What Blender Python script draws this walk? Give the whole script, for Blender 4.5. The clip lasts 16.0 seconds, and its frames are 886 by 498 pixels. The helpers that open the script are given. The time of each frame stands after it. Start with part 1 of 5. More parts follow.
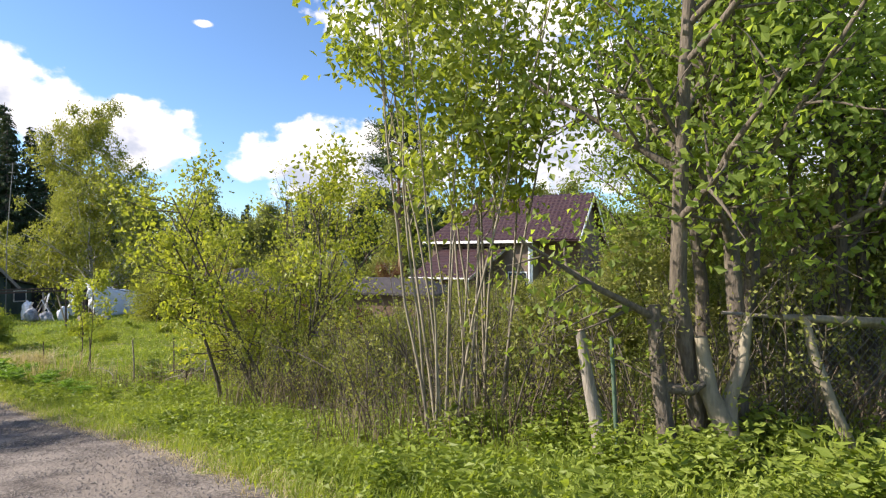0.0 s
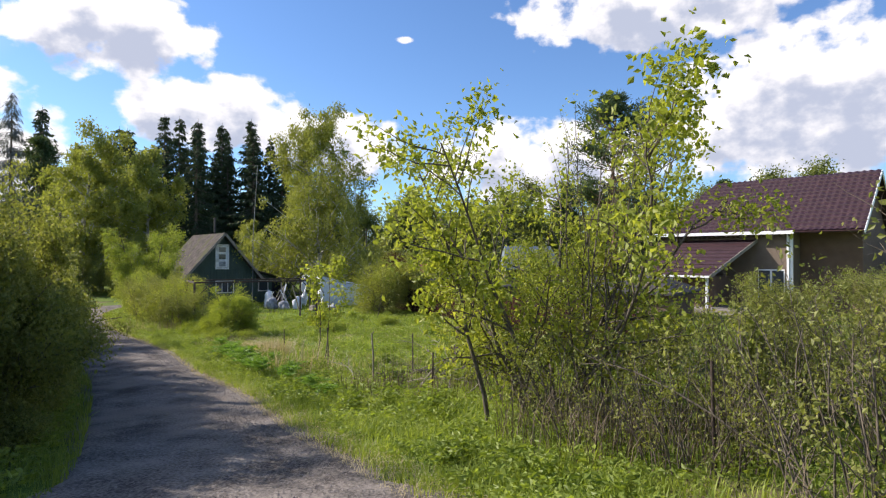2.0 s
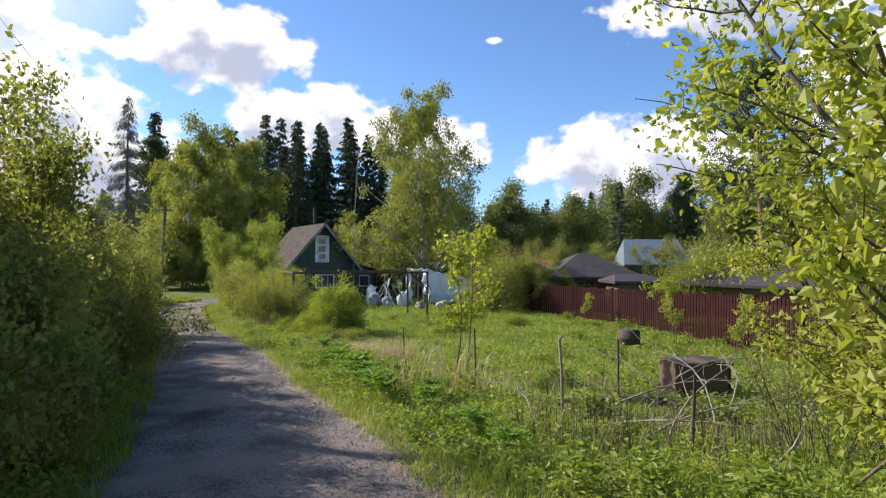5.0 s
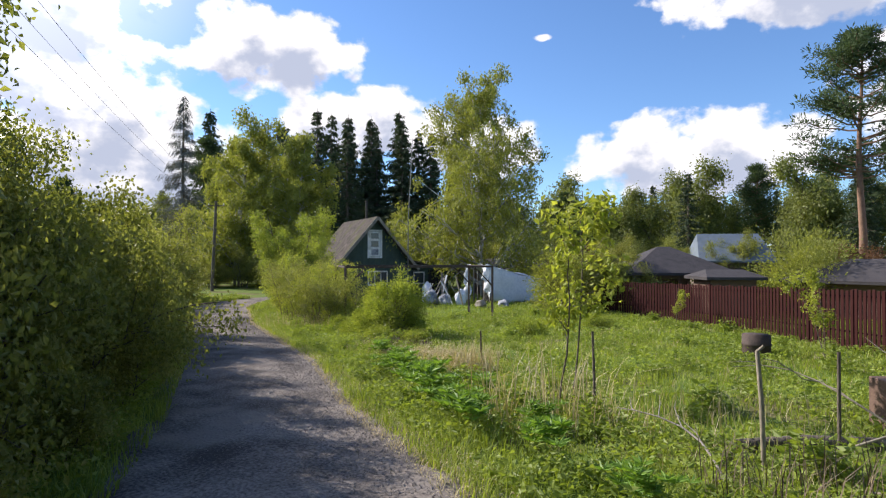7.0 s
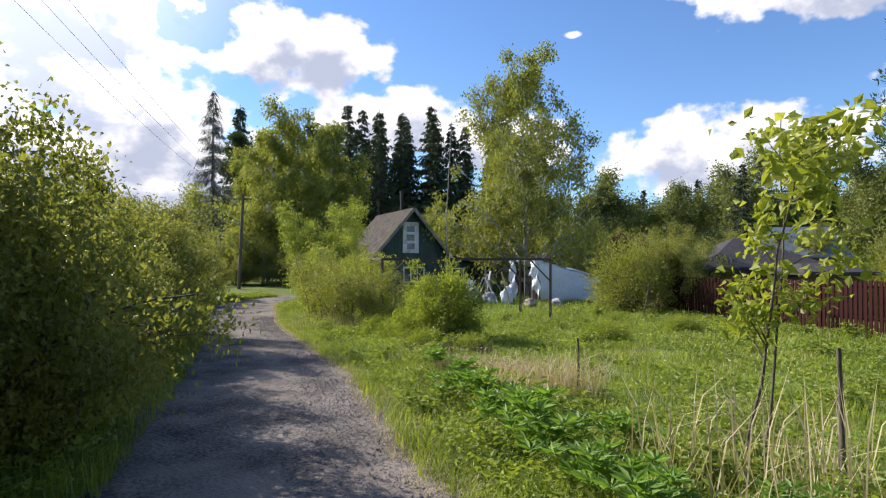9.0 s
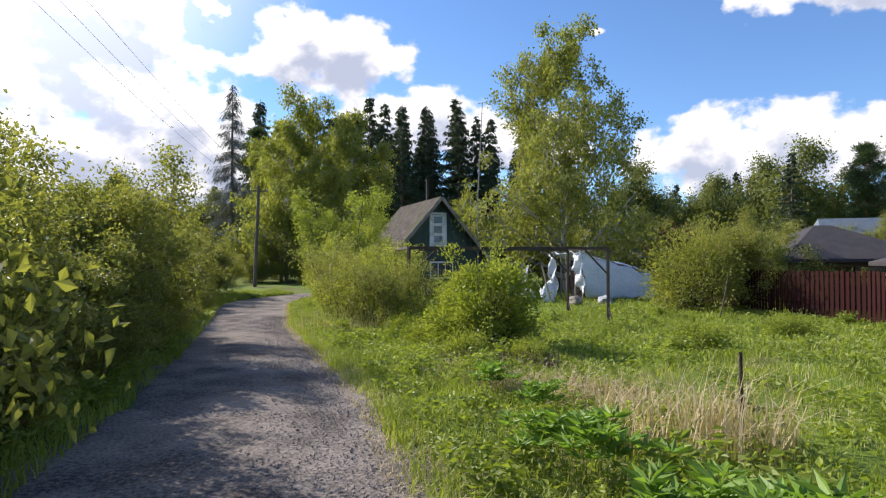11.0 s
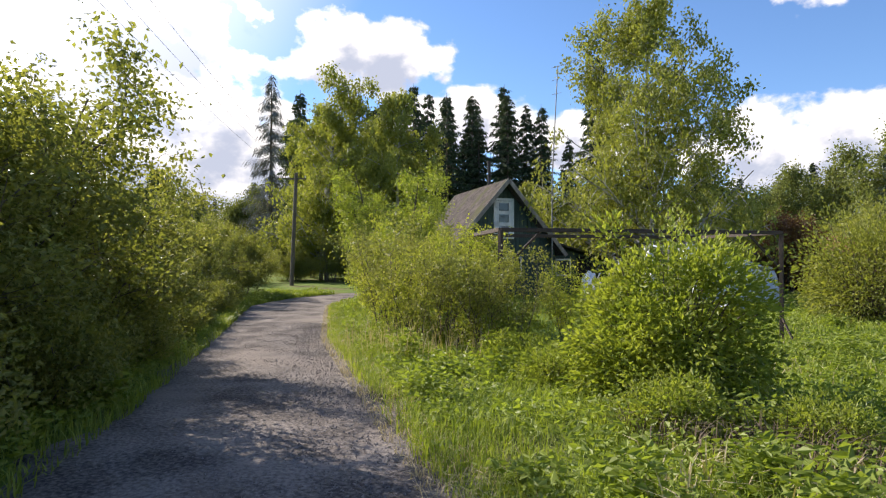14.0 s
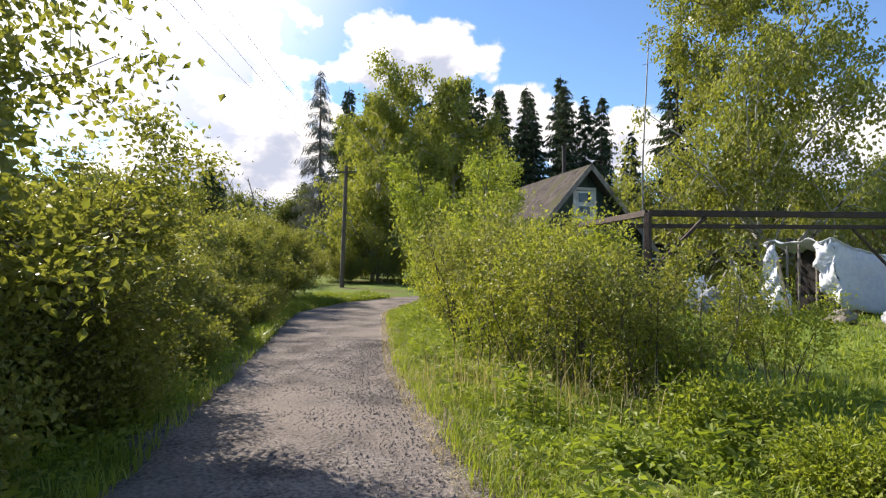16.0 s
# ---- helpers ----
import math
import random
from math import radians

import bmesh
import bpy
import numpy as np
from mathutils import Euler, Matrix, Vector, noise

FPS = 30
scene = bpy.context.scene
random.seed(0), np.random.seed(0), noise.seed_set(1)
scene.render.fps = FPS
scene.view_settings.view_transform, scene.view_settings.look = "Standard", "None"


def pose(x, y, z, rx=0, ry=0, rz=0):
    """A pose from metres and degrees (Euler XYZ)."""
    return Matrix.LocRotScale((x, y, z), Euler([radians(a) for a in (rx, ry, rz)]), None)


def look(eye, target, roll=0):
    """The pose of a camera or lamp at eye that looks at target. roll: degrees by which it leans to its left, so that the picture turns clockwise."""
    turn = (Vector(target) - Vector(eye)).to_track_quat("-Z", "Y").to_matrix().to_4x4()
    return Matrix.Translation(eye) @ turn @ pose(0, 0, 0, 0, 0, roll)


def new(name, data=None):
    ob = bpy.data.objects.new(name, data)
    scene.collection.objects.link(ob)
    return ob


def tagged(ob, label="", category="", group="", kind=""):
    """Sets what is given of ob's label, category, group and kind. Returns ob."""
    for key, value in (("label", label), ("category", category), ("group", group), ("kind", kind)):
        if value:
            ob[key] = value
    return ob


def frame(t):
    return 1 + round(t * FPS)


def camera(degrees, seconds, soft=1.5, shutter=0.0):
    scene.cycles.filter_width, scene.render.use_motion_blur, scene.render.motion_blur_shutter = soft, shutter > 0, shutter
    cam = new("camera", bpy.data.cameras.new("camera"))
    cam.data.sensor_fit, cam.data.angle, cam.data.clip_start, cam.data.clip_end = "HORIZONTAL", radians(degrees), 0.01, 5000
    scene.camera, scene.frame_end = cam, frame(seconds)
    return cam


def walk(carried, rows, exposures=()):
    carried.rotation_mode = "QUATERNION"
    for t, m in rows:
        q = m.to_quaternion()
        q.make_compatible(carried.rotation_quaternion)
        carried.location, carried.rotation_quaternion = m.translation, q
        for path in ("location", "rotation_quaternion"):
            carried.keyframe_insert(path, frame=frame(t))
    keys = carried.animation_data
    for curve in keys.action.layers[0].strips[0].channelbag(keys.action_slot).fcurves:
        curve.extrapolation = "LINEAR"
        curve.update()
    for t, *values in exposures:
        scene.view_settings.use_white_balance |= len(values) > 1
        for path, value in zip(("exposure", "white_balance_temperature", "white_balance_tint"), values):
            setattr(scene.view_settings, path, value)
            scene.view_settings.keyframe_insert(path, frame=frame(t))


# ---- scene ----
cam = camera(75.9, 16.0, soft=1.2)
METRES, EYE, TILT, LEAN, TURN = 25.0, 1.4, 1.0, 0.0, 0.0
ROWS = [
    (0.0, 0.0, 0.0, 0.0, -0.0, 0.0, 0.0),
    (0.5, -0.0209, 0.0299, -0.0039, 6.73, -0.08, 0.03),
    (1.0, -0.0404, 0.0573, -0.0067, 12.59, -0.05, 0.03),
    (1.5, -0.0628, 0.0855, -0.0106, 16.52, -0.09, 0.07),
    (2.0, -0.0847, 0.1111, -0.0153, 19.06, -0.07, 0.04),
    (2.5, -0.1081, 0.138, -0.0202, 20.79, -0.05, 0.09),
    (3.0, -0.129, 0.1621, -0.0233, 22.71, -0.01, 0.05),
    (3.5, -0.1524, 0.1896, -0.0293, 24.29, -0.05, 0.17),
    (4.0, -0.1758, 0.2118, -0.033, 25.84, 0.0, 0.1),
    (6.5, -0.265, 0.3138, -0.051, 31.36, 0.01, 0.44),
    (7.0, -0.2861, 0.3311, -0.0532, 33.0, 0.04, 0.38),
    (7.5, -0.3086, 0.3523, -0.0562, 34.29, 0.0, 0.46),
    (8.0, -0.3302, 0.3712, -0.0597, 35.01, 0.01, 0.44),
    (8.5, -0.353, 0.3932, -0.0636, 35.59, -0.01, 0.49),
    (9.0, -0.3733, 0.4133, -0.0657, 35.96, 0.02, 0.51),
    (11.5, -0.4785, 0.5183, -0.0819, 39.33, -0.02, 0.68),
    (12.0, -0.5031, 0.5384, -0.0838, 40.49, -0.03, 0.61),
    (12.5, -0.5285, 0.5587, -0.0864, 40.85, 0.02, 0.67),
    (13.0, -0.5545, 0.5748, -0.0875, 41.1, 0.04, 0.61),
    (13.5, -0.5816, 0.5935, -0.09, 41.54, 0.01, 0.68),
    (14.0, -0.6068, 0.61, -0.0912, 42.07, 0.04, 0.63),
    (14.5, -0.6356, 0.6271, -0.0921, 42.95, 0.05, 0.63),
    (15.0, -0.6625, 0.644, -0.0932, 44.76, 0.05, 0.62),
    (15.5, -0.6906, 0.661, -0.0939, 45.95, 0.08, 0.79),
    (16.0, -0.7158, 0.6785, -0.0941, 46.79, 0.11, 0.78),
]
walk(cam, [(t, pose(0, 0, EYE, TILT, LEAN, TURN) @ pose(METRES * x, METRES * y, METRES * z, 90 + pitch, roll, yaw)) for t, x, y, z, yaw, pitch, roll in ROWS],
     exposures=[(0.0, 0.78, 6900, 15), (1.5, 0.5, 6600, 15), (11.0, 0.52, 6500, 15), (16.0, 0.68, 6900, 15)])

# ---- daylight ----
SUN_YAW, SUN_UP = 94.0, 33.0
world = bpy.data.worlds.new("sky")
scene.world = world
world.use_nodes = True
wn, wl = world.node_tree.nodes, world.node_tree.links
wn.clear()


def wmath(op, a, b=None, c=None, clamp=False):
    n = wn.new("ShaderNodeMath")
    n.operation, n.use_clamp = op, clamp
    for i, v in enumerate((a, b, c)):
        if v is None:
            continue
        if isinstance(v, (int, float)):
            n.inputs[i].default_value = v
        else:
            wl.new(v, n.inputs[i])
    return n.outputs[0]


sky = wn.new("ShaderNodeTexSky")
sky.sky_type, sky.sun_disc = "NISHITA", False
sky.sun_elevation, sky.sun_rotation = radians(SUN_UP), radians(-SUN_YAW)
sky.air_density, sky.dust_density, sky.ozone_density = 1.0, 0.15, 3.0
coord = wn.new("ShaderNodeTexCoord")
split = wn.new("ShaderNodeSeparateXYZ")
wl.new(coord.outputs["Generated"], split.inputs[0])
az = wmath("MULTIPLY", wmath("ARCTAN2", wmath("MULTIPLY", split.outputs[0], -1.0), split.outputs[1]), 57.2958)
el = wmath("MULTIPLY", wmath("ARCSINE", split.outputs[2]), 57.2958)
# cumulus: yaw, elevation, half width, half height in degrees
CLOUDS = [(50, 19.2, 9, 4.2), (72, 19, 13, 10), (41, 13.2, 9, 3.4), (9, 9.3, 12, 4.2), (-2, 22.8, 14, 3.8), (23.3, 21, 1.7, 0.5),
          (30, 11, 8, 3.2), (-14, 13, 12, 7), (66, 8, 14, 8), (-38, 12, 16, 8), (110, 16, 24, 9), (160, 14, 26, 8), (-100, 18, 30, 9)]


def cloud_density(el_in):
    best = None
    for ca, ce, cw, ch in CLOUDS:
        du = wmath("DIVIDE", wmath("SUBTRACT", az, ca), cw)
        dv = wmath("DIVIDE", wmath("SUBTRACT", el_in, ce), ch)
        r2 = wmath("ADD", wmath("MULTIPLY", du, du), wmath("MULTIPLY", dv, dv))
        b = wmath("SUBTRACT", 0.12 if cw < 4 else 1.0, r2)
        best = b if best is None else wmath("MAXIMUM", best, b)
    best = wmath("MAXIMUM", best, -1.5)
    pin = wn.new("ShaderNodeCombineXYZ")
    wl.new(wmath("MULTIPLY", az, 0.13), pin.inputs[0])
    wl.new(wmath("MULTIPLY", el_in, 0.17), pin.inputs[1])
    puff = wn.new("ShaderNodeTexNoise")
    puff.inputs["Scale"].default_value, puff.inputs["Detail"].default_value, puff.inputs["Roughness"].default_value = 1.9, 8.0, 0.52
    wl.new(pin.outputs[0], puff.inputs["Vector"])
    return wmath("ADD", wmath("MULTIPLY", best, 0.6), wmath("MULTIPLY", wmath("SUBTRACT", puff.outputs["Fac"], 0.48), 1.7))


dens, dens_above = cloud_density(el), cloud_density(wmath("ADD", el, 2.0))
edge = wn.new("ShaderNodeMapRange")
edge.interpolation_type = "SMOOTHSTEP"
edge.inputs["From Min"].default_value, edge.inputs["From Max"].default_value = 0.0, 0.26
wl.new(dens, edge.inputs["Value"])
# the undersides, with cloud above them, are grey
core = wn.new("ShaderNodeMapRange")
core.interpolation_type = "SMOOTHSTEP"
core.inputs["From Min"].default_value, core.inputs["From Max"].default_value = 0.22, 0.66
wl.new(dens_above, core.inputs["Value"])
grey = wn.new("ShaderNodeMix")
grey.data_type = "RGBA"
grey.inputs["A"].default_value, grey.inputs["B"].default_value = (1.0, 1.0, 1.0, 1), (0.48, 0.54, 0.67, 1)
wl.new(core.outputs[0], grey.inputs["Factor"])
bg_sky, bg_cloud, mixer, wout = wn.new("ShaderNodeBackground"), wn.new("ShaderNodeBackground"), wn.new("ShaderNodeMixShader"), wn.new("ShaderNodeOutputWorld")
bg_sky.inputs["Strength"].default_value, bg_cloud.inputs["Strength"].default_value = 0.112, 0.80
tint = wn.new("ShaderNodeMix")
tint.data_type, tint.blend_type = "RGBA", "MULTIPLY"
tint.inputs["Factor"].default_value, tint.inputs["B"].default_value = 1.0, (0.80, 1.0, 1.2, 1)
wl.new(sky.outputs[0], tint.inputs["A"])
wl.new(tint.outputs["Result"], bg_sky.inputs["Color"])
# thin cloud lit through round the sun
gu, gv = wmath("DIVIDE", wmath("SUBTRACT", az, SUN_YAW), 46.0), wmath("DIVIDE", wmath("SUBTRACT", el, SUN_UP), 30.0)
glow = wmath("SUBTRACT", 1.0, wmath("ADD", wmath("MULTIPLY", gu, gu), wmath("MULTIPLY", gv, gv)), None, True)
wl.new(wmath("ADD", 0.80, wmath("MULTIPLY", glow, 0.9)), bg_cloud.inputs["Strength"])
wl.new(grey.outputs["Result"], bg_cloud.inputs["Color"])
wl.new(wmath("MAXIMUM", edge.outputs[0], wmath("MULTIPLY", glow, 0.85)), mixer.inputs[0])
wl.new(bg_sky.outputs[0], mixer.inputs[1])
wl.new(bg_cloud.outputs[0], mixer.inputs[2])
wl.new(mixer.outputs[0], wout.inputs["Surface"])

sun_dir = Vector((-math.sin(radians(SUN_YAW)) * math.cos(radians(SUN_UP)), math.cos(radians(SUN_YAW)) * math.cos(radians(SUN_UP)), math.sin(radians(SUN_UP))))
sun = new("sun", bpy.data.lights.new("sun", "SUN"))
sun.data.energy, sun.data.angle, sun.data.color = 5.0, radians(0.6), (1.0, 0.95, 0.86)
sun.matrix_basis = look(sun_dir * 60, (0, 0, 0))


# ---- materials ----
def rgba(c):
    return (*c, 1.0)


def material(name, a, b, scale=4.0, rough=0.85, bump=0.3, fine=40.0, metal=0.0, stretch=(1, 1, 1), spots=None, span=0.28):
    """Two colours mixed by coarse and fine noise, with a bump; spots: a third colour in patches."""
    m = bpy.data.materials.new(name)
    m.use_nodes = True
    n, l = m.node_tree.nodes, m.node_tree.links
    p = n["Principled BSDF"]
    tc, mp = n.new("ShaderNodeTexCoord"), n.new("ShaderNodeMapping")
    mp.inputs["Scale"].default_value = stretch
    l.new(tc.outputs["Object"], mp.inputs["Vector"])
    n1, n2 = n.new("ShaderNodeTexNoise"), n.new("ShaderNodeTexNoise")
    for k, sc in ((n1, scale), (n2, fine)):
        k.inputs["Scale"].default_value, k.inputs["Detail"].default_value = sc, 5.0
        l.new(mp.outputs[0], k.inputs["Vector"])
    mid = n.new("ShaderNodeMath")
    mid.operation = "ADD"
    l.new(n1.outputs["Fac"], mid.inputs[0])
    l.new(n2.outputs["Fac"], mid.inputs[1])
    ramp = n.new("ShaderNodeMapRange")
    ramp.inputs["From Min"].default_value, ramp.inputs["From Max"].default_value = 1.0 - span, 1.0 + span
    l.new(mid.outputs[0], ramp.inputs["Value"])
    mix = n.new("ShaderNodeMix")
    mix.data_type = "RGBA"
    mix.inputs["A"].default_value, mix.inputs["B"].default_value = rgba(a), rgba(b)
    l.new(ramp.outputs[0], mix.inputs["Factor"])
    out = mix.outputs["Result"]
    if spots:
        n3, r3, m3 = n.new("ShaderNodeTexNoise"), n.new("ShaderNodeMapRange"), n.new("ShaderNodeMix")
        n3.inputs["Scale"].default_value, n3.inputs["Detail"].default_value = scale * 0.37, 6.0
        l.new(mp.outputs[0], n3.inputs["Vector"])
        r3.inputs["From Min"].default_value, r3.inputs["From Max"].default_value = 0.52, 0.64
        l.new(n3.outputs["Fac"], r3.inputs["Value"])
        m3.data_type = "RGBA"
        m3.inputs["B"].default_value = rgba(spots)
        l.new(r3.outputs[0], m3.inputs["Factor"])
        l.new(out, m3.inputs["A"])
        out = m3.outputs["Result"]
    l.new(out, p.inputs["Base Color"])
    p.inputs["Roughness"].default_value, p.inputs["Metallic"].default_value = rough, metal
    if rough > 0.9:
        p.inputs["Specular IOR Level"].default_value = 0.12
    if bump:
        bp = n.new("ShaderNodeBump")
        bp.inputs["Strength"].default_value, bp.inputs["Distance"].default_value = bump, 0.02
        l.new(mid.outputs[0], bp.inputs["Height"])
        l.new(bp.outputs[0], p.inputs["Normal"])
    return m


def leaf_material(name, a, b, through_light=0.45, rough=0.5):
    """Thin leaves: a colour for each leaf between a and b, part of the light passing through."""
    m = bpy.data.materials.new(name)
    m.use_nodes = True
    n, l = m.node_tree.nodes, m.node_tree.links
    p, out = n["Principled BSDF"], n["Material Output"]
    geo, mix = n.new("ShaderNodeNewGeometry"), n.new("ShaderNodeMix")
    mix.data_type = "RGBA"
    mix.inputs["A"].default_value, mix.inputs["B"].default_value = rgba(a), rgba(b)
    tc, clump, cr, half = n.new("ShaderNodeTexCoord"), n.new("ShaderNodeTexNoise"), n.new("ShaderNodeMapRange"), n.new("ShaderNodeMix")
    clump.inputs["Scale"].default_value, clump.inputs["Detail"].default_value = 1.3, 3.0
    l.new(tc.outputs["Object"], clump.inputs["Vector"])
    cr.inputs["From Min"].default_value, cr.inputs["From Max"].default_value = 0.36, 0.64
    l.new(clump.outputs["Fac"], cr.inputs["Value"])
    half.inputs["Factor"].default_value = 0.5
    l.new(geo.outputs["Random Per Island"], half.inputs["A"])
    l.new(cr.outputs[0], half.inputs["B"])
    l.new(half.outputs["Result"], mix.inputs["Factor"])
    l.new(mix.outputs["Result"], p.inputs["Base Color"])
    p.inputs["Roughness"].default_value = rough
    p.inputs["Specular IOR Level"].default_value = 0.3
    tr, ms, br = n.new("ShaderNodeBsdfTranslucent"), n.new("ShaderNodeMixShader"), n.new("ShaderNodeMix")
    br.data_type, br.blend_type = "RGBA", "MULTIPLY"
    br.inputs["Factor"].default_value, br.inputs["B"].default_value = 1.0, (1.6, 1.6, 0.7, 1)
    l.new(mix.outputs["Result"], br.inputs["A"])
    l.new(br.outputs["Result"], tr.inputs["Color"])
    ms.inputs[0].default_value = through_light
    l.new(p.outputs[0], ms.inputs[1])
    l.new(tr.outputs[0], ms.inputs[2])
    l.new(ms.outputs[0], out.inputs["Surface"])
    return m


M_ground = material("meadow_soil", (0.085, 0.13, 0.022), (0.16, 0.22, 0.035), 1.3, 0.95, 0.5, 25, spots=(0.15, 0.14, 0.055))
M_road = material("packed_gravel", (0.075, 0.064, 0.058), (0.27, 0.235, 0.205), 1.4, 0.95, 1.0, 30, spots=(0.24, 0.205, 0.175), span=0.2)
M_pebble = material("grey_stone", (0.12, 0.105, 0.098), (0.30, 0.265, 0.24), 6, 0.9, 0.2, 60)
L_grass = leaf_material("grass_blade", (0.13, 0.19, 0.026), (0.33, 0.38, 0.08), 0.35)
L_grass_y = leaf_material("grass_blade_yellowish", (0.19, 0.25, 0.03), (0.36, 0.40, 0.085), 0.4)
L_straw = leaf_material("dry_straw", (0.38, 0.30, 0.17), (0.62, 0.53, 0.36), 0.2, 0.8)
L_herb = leaf_material("herb_leaf", (0.13, 0.18, 0.03), (0.30, 0.36, 0.07), 0.4)
L_lupin = leaf_material("lupin_leaf", (0.10, 0.19, 0.03), (0.23, 0.36, 0.06), 0.35)
L_yellow = leaf_material("young_yellow_green_leaf", (0.18, 0.225, 0.03), (0.41, 0.42, 0.09), 0.45)
L_mid = leaf_material("spring_green_leaf", (0.145, 0.2, 0.03), (0.35, 0.38, 0.08), 0.42)
L_dark = leaf_material("dark_green_leaf", (0.12, 0.18, 0.04), (0.30, 0.37, 0.09), 0.6)
L_hedge = leaf_material("hedge_leaf", (0.115, 0.14, 0.035), (0.32, 0.32, 0.095), 0.4)
L_birch = leaf_material("birch_leaf", (0.15, 0.175, 0.04), (0.32, 0.33, 0.085), 0.4)
L_spruce = leaf_material("spruce_needle", (0.025, 0.042, 0.020), (0.075, 0.105, 0.048), 0.15, 0.7)
L_pine = leaf_material("pine_needle", (0.04, 0.07, 0.035), (0.11, 0.15, 0.065), 0.2, 0.7)
L_bare = leaf_material("grey_twig", (0.10, 0.11, 0.12), (0.21, 0.21, 0.21), 0.1, 0.8)
L_plum = leaf_material("plum_red_leaf", (0.10, 0.05, 0.03), (0.2, 0.11, 0.06), 0.35)
L_twig = leaf_material("dry_twig", (0.09, 0.065, 0.042), (0.22, 0.17, 0.12), 0.05, 0.85)
L_far = leaf_material("distant_leaf", (0.10, 0.125, 0.04), (0.25, 0.27, 0.085), 0.35)
M_bark = material("brown_bark", (0.07, 0.055, 0.042), (0.17, 0.14, 0.105), 5, 0.9, 0.8, 40, stretch=(1, 1, 0.3))
M_bark_light = material("smooth_pale_bark", (0.17, 0.145, 0.105), (0.32, 0.275, 0.20), 4, 0.8, 0.4, 30, stretch=(1, 1, 0.3))
M_bark_birch = material("birch_bark", (0.30, 0.29, 0.26), (0.55, 0.53, 0.49), 3, 0.8, 0.4, 20, spots=(0.07, 0.06, 0.055), stretch=(1, 1, 2.5))
M_bark_pine = material("pine_bark", (0.16, 0.09, 0.06), (0.28, 0.17, 0.11), 3, 0.9, 0.7, 18, stretch=(1, 1, 0.4))
M_oldwood = material("weathered_wood", (0.16, 0.14, 0.12), (0.34, 0.30, 0.25), 6, 0.9, 0.6, 60, stretch=(1, 1, 0.15))
M_cutwood = material("cut_wood", (0.42, 0.30, 0.18), (0.58, 0.44, 0.28), 10, 0.8, 0.3, 60)
M_greenwall = material("dark_green_boards", (0.028, 0.05, 0.04), (0.06, 0.09, 0.07), 3, 0.8, 0.4, 30, stretch=(1, 1, 0.3))
M_whitepaint = material("peeling_white_paint", (0.55, 0.56, 0.55), (0.8, 0.8, 0.78), 4, 0.7, 0.3, 50, spots=(0.42, 0.42, 0.40))
M_oldroof = material("mossy_slate_roof", (0.04, 0.034, 0.032), (0.12, 0.1, 0.09), 3, 0.95, 0.9, 22, spots=(0.075, 0.075, 0.04), span=0.2)
M_darkroof = material("dark_bitumen_roof", (0.03, 0.026, 0.028), (0.065, 0.056, 0.056), 3, 0.85, 0.4, 40)
M_rooftile = material("maroon_metal_tile", (0.036, 0.016, 0.02), (0.062, 0.028, 0.032), 2, 0.5, 0.15, 30)
M_brownwall = material("brown_siding", (0.11, 0.065, 0.045), (0.16, 0.10, 0.07), 2, 0.8, 0.2, 40)
M_beigewall = material("brown_beige_wall", (0.13, 0.095, 0.07), (0.18, 0.135, 0.1), 2, 0.85, 0.2, 40)
M_white = material("white_trim", (0.72, 0.72, 0.72), (0.84, 0.84, 0.83), 3, 0.5, 0.1, 40)
M_fence = material("dark_red_fence_metal", (0.028, 0.008, 0.008), (0.045, 0.013, 0.012), 3, 0.92, 0.15, 40)
M_redroof = material("red_roof_sheet", (0.26, 0.06, 0.05), (0.36, 0.1, 0.08), 3, 0.6, 0.2, 30)
M_blueroof = material("blue_grey_roof_sheet", (0.10, 0.13, 0.16), (0.16, 0.195, 0.23), 2, 0.6, 0.2, 30)
M_tarp = material("white_tarpaulin", (0.62, 0.66, 0.72), (0.82, 0.84, 0.88), 1.6, 0.55, 0.8, 9, spots=(0.55, 0.56, 0.58))
M_rust = material("dark_rusty_steel", (0.035, 0.026, 0.022), (0.085, 0.055, 0.042), 8, 0.8, 0.4, 60)
M_junk = material("grey_junk_cloth", (0.14, 0.15, 0.17), (0.42, 0.44, 0.48), 2.5, 0.9, 0.6, 12)
M_dark = material("dark_interior", (0.015, 0.014, 0.013), (0.035, 0.03, 0.028), 3, 0.9, 0.2, 20)
M_galv = material("galvanised_wire", (0.16, 0.16, 0.15), (0.28, 0.28, 0.27), 8, 0.6, 0.2, 50, metal=0.5)
M_stovepipe = material("stove_pipe", (0.02, 0.02, 0.02), (0.06, 0.05, 0.05), 6, 0.7, 0.2, 40)
M_greenpost = material("green_painted_steel", (0.05, 0.09, 0.06), (0.09, 0.14, 0.09), 8, 0.6, 0.2, 40)
M_cable = material("black_cable", (0.02, 0.02, 0.02), (0.03, 0.03, 0.03), 3, 0.6, 0.0)
M_glass = bpy.data.materials.new("window_glass")
M_glass.use_nodes = True
M_glass.node_tree.nodes["Principled BSDF"].inputs["Base Color"].default_value = (0.05, 0.06, 0.07, 1)
M_glass.node_tree.nodes["Principled BSDF"].inputs["Roughness"].default_value = 0.06


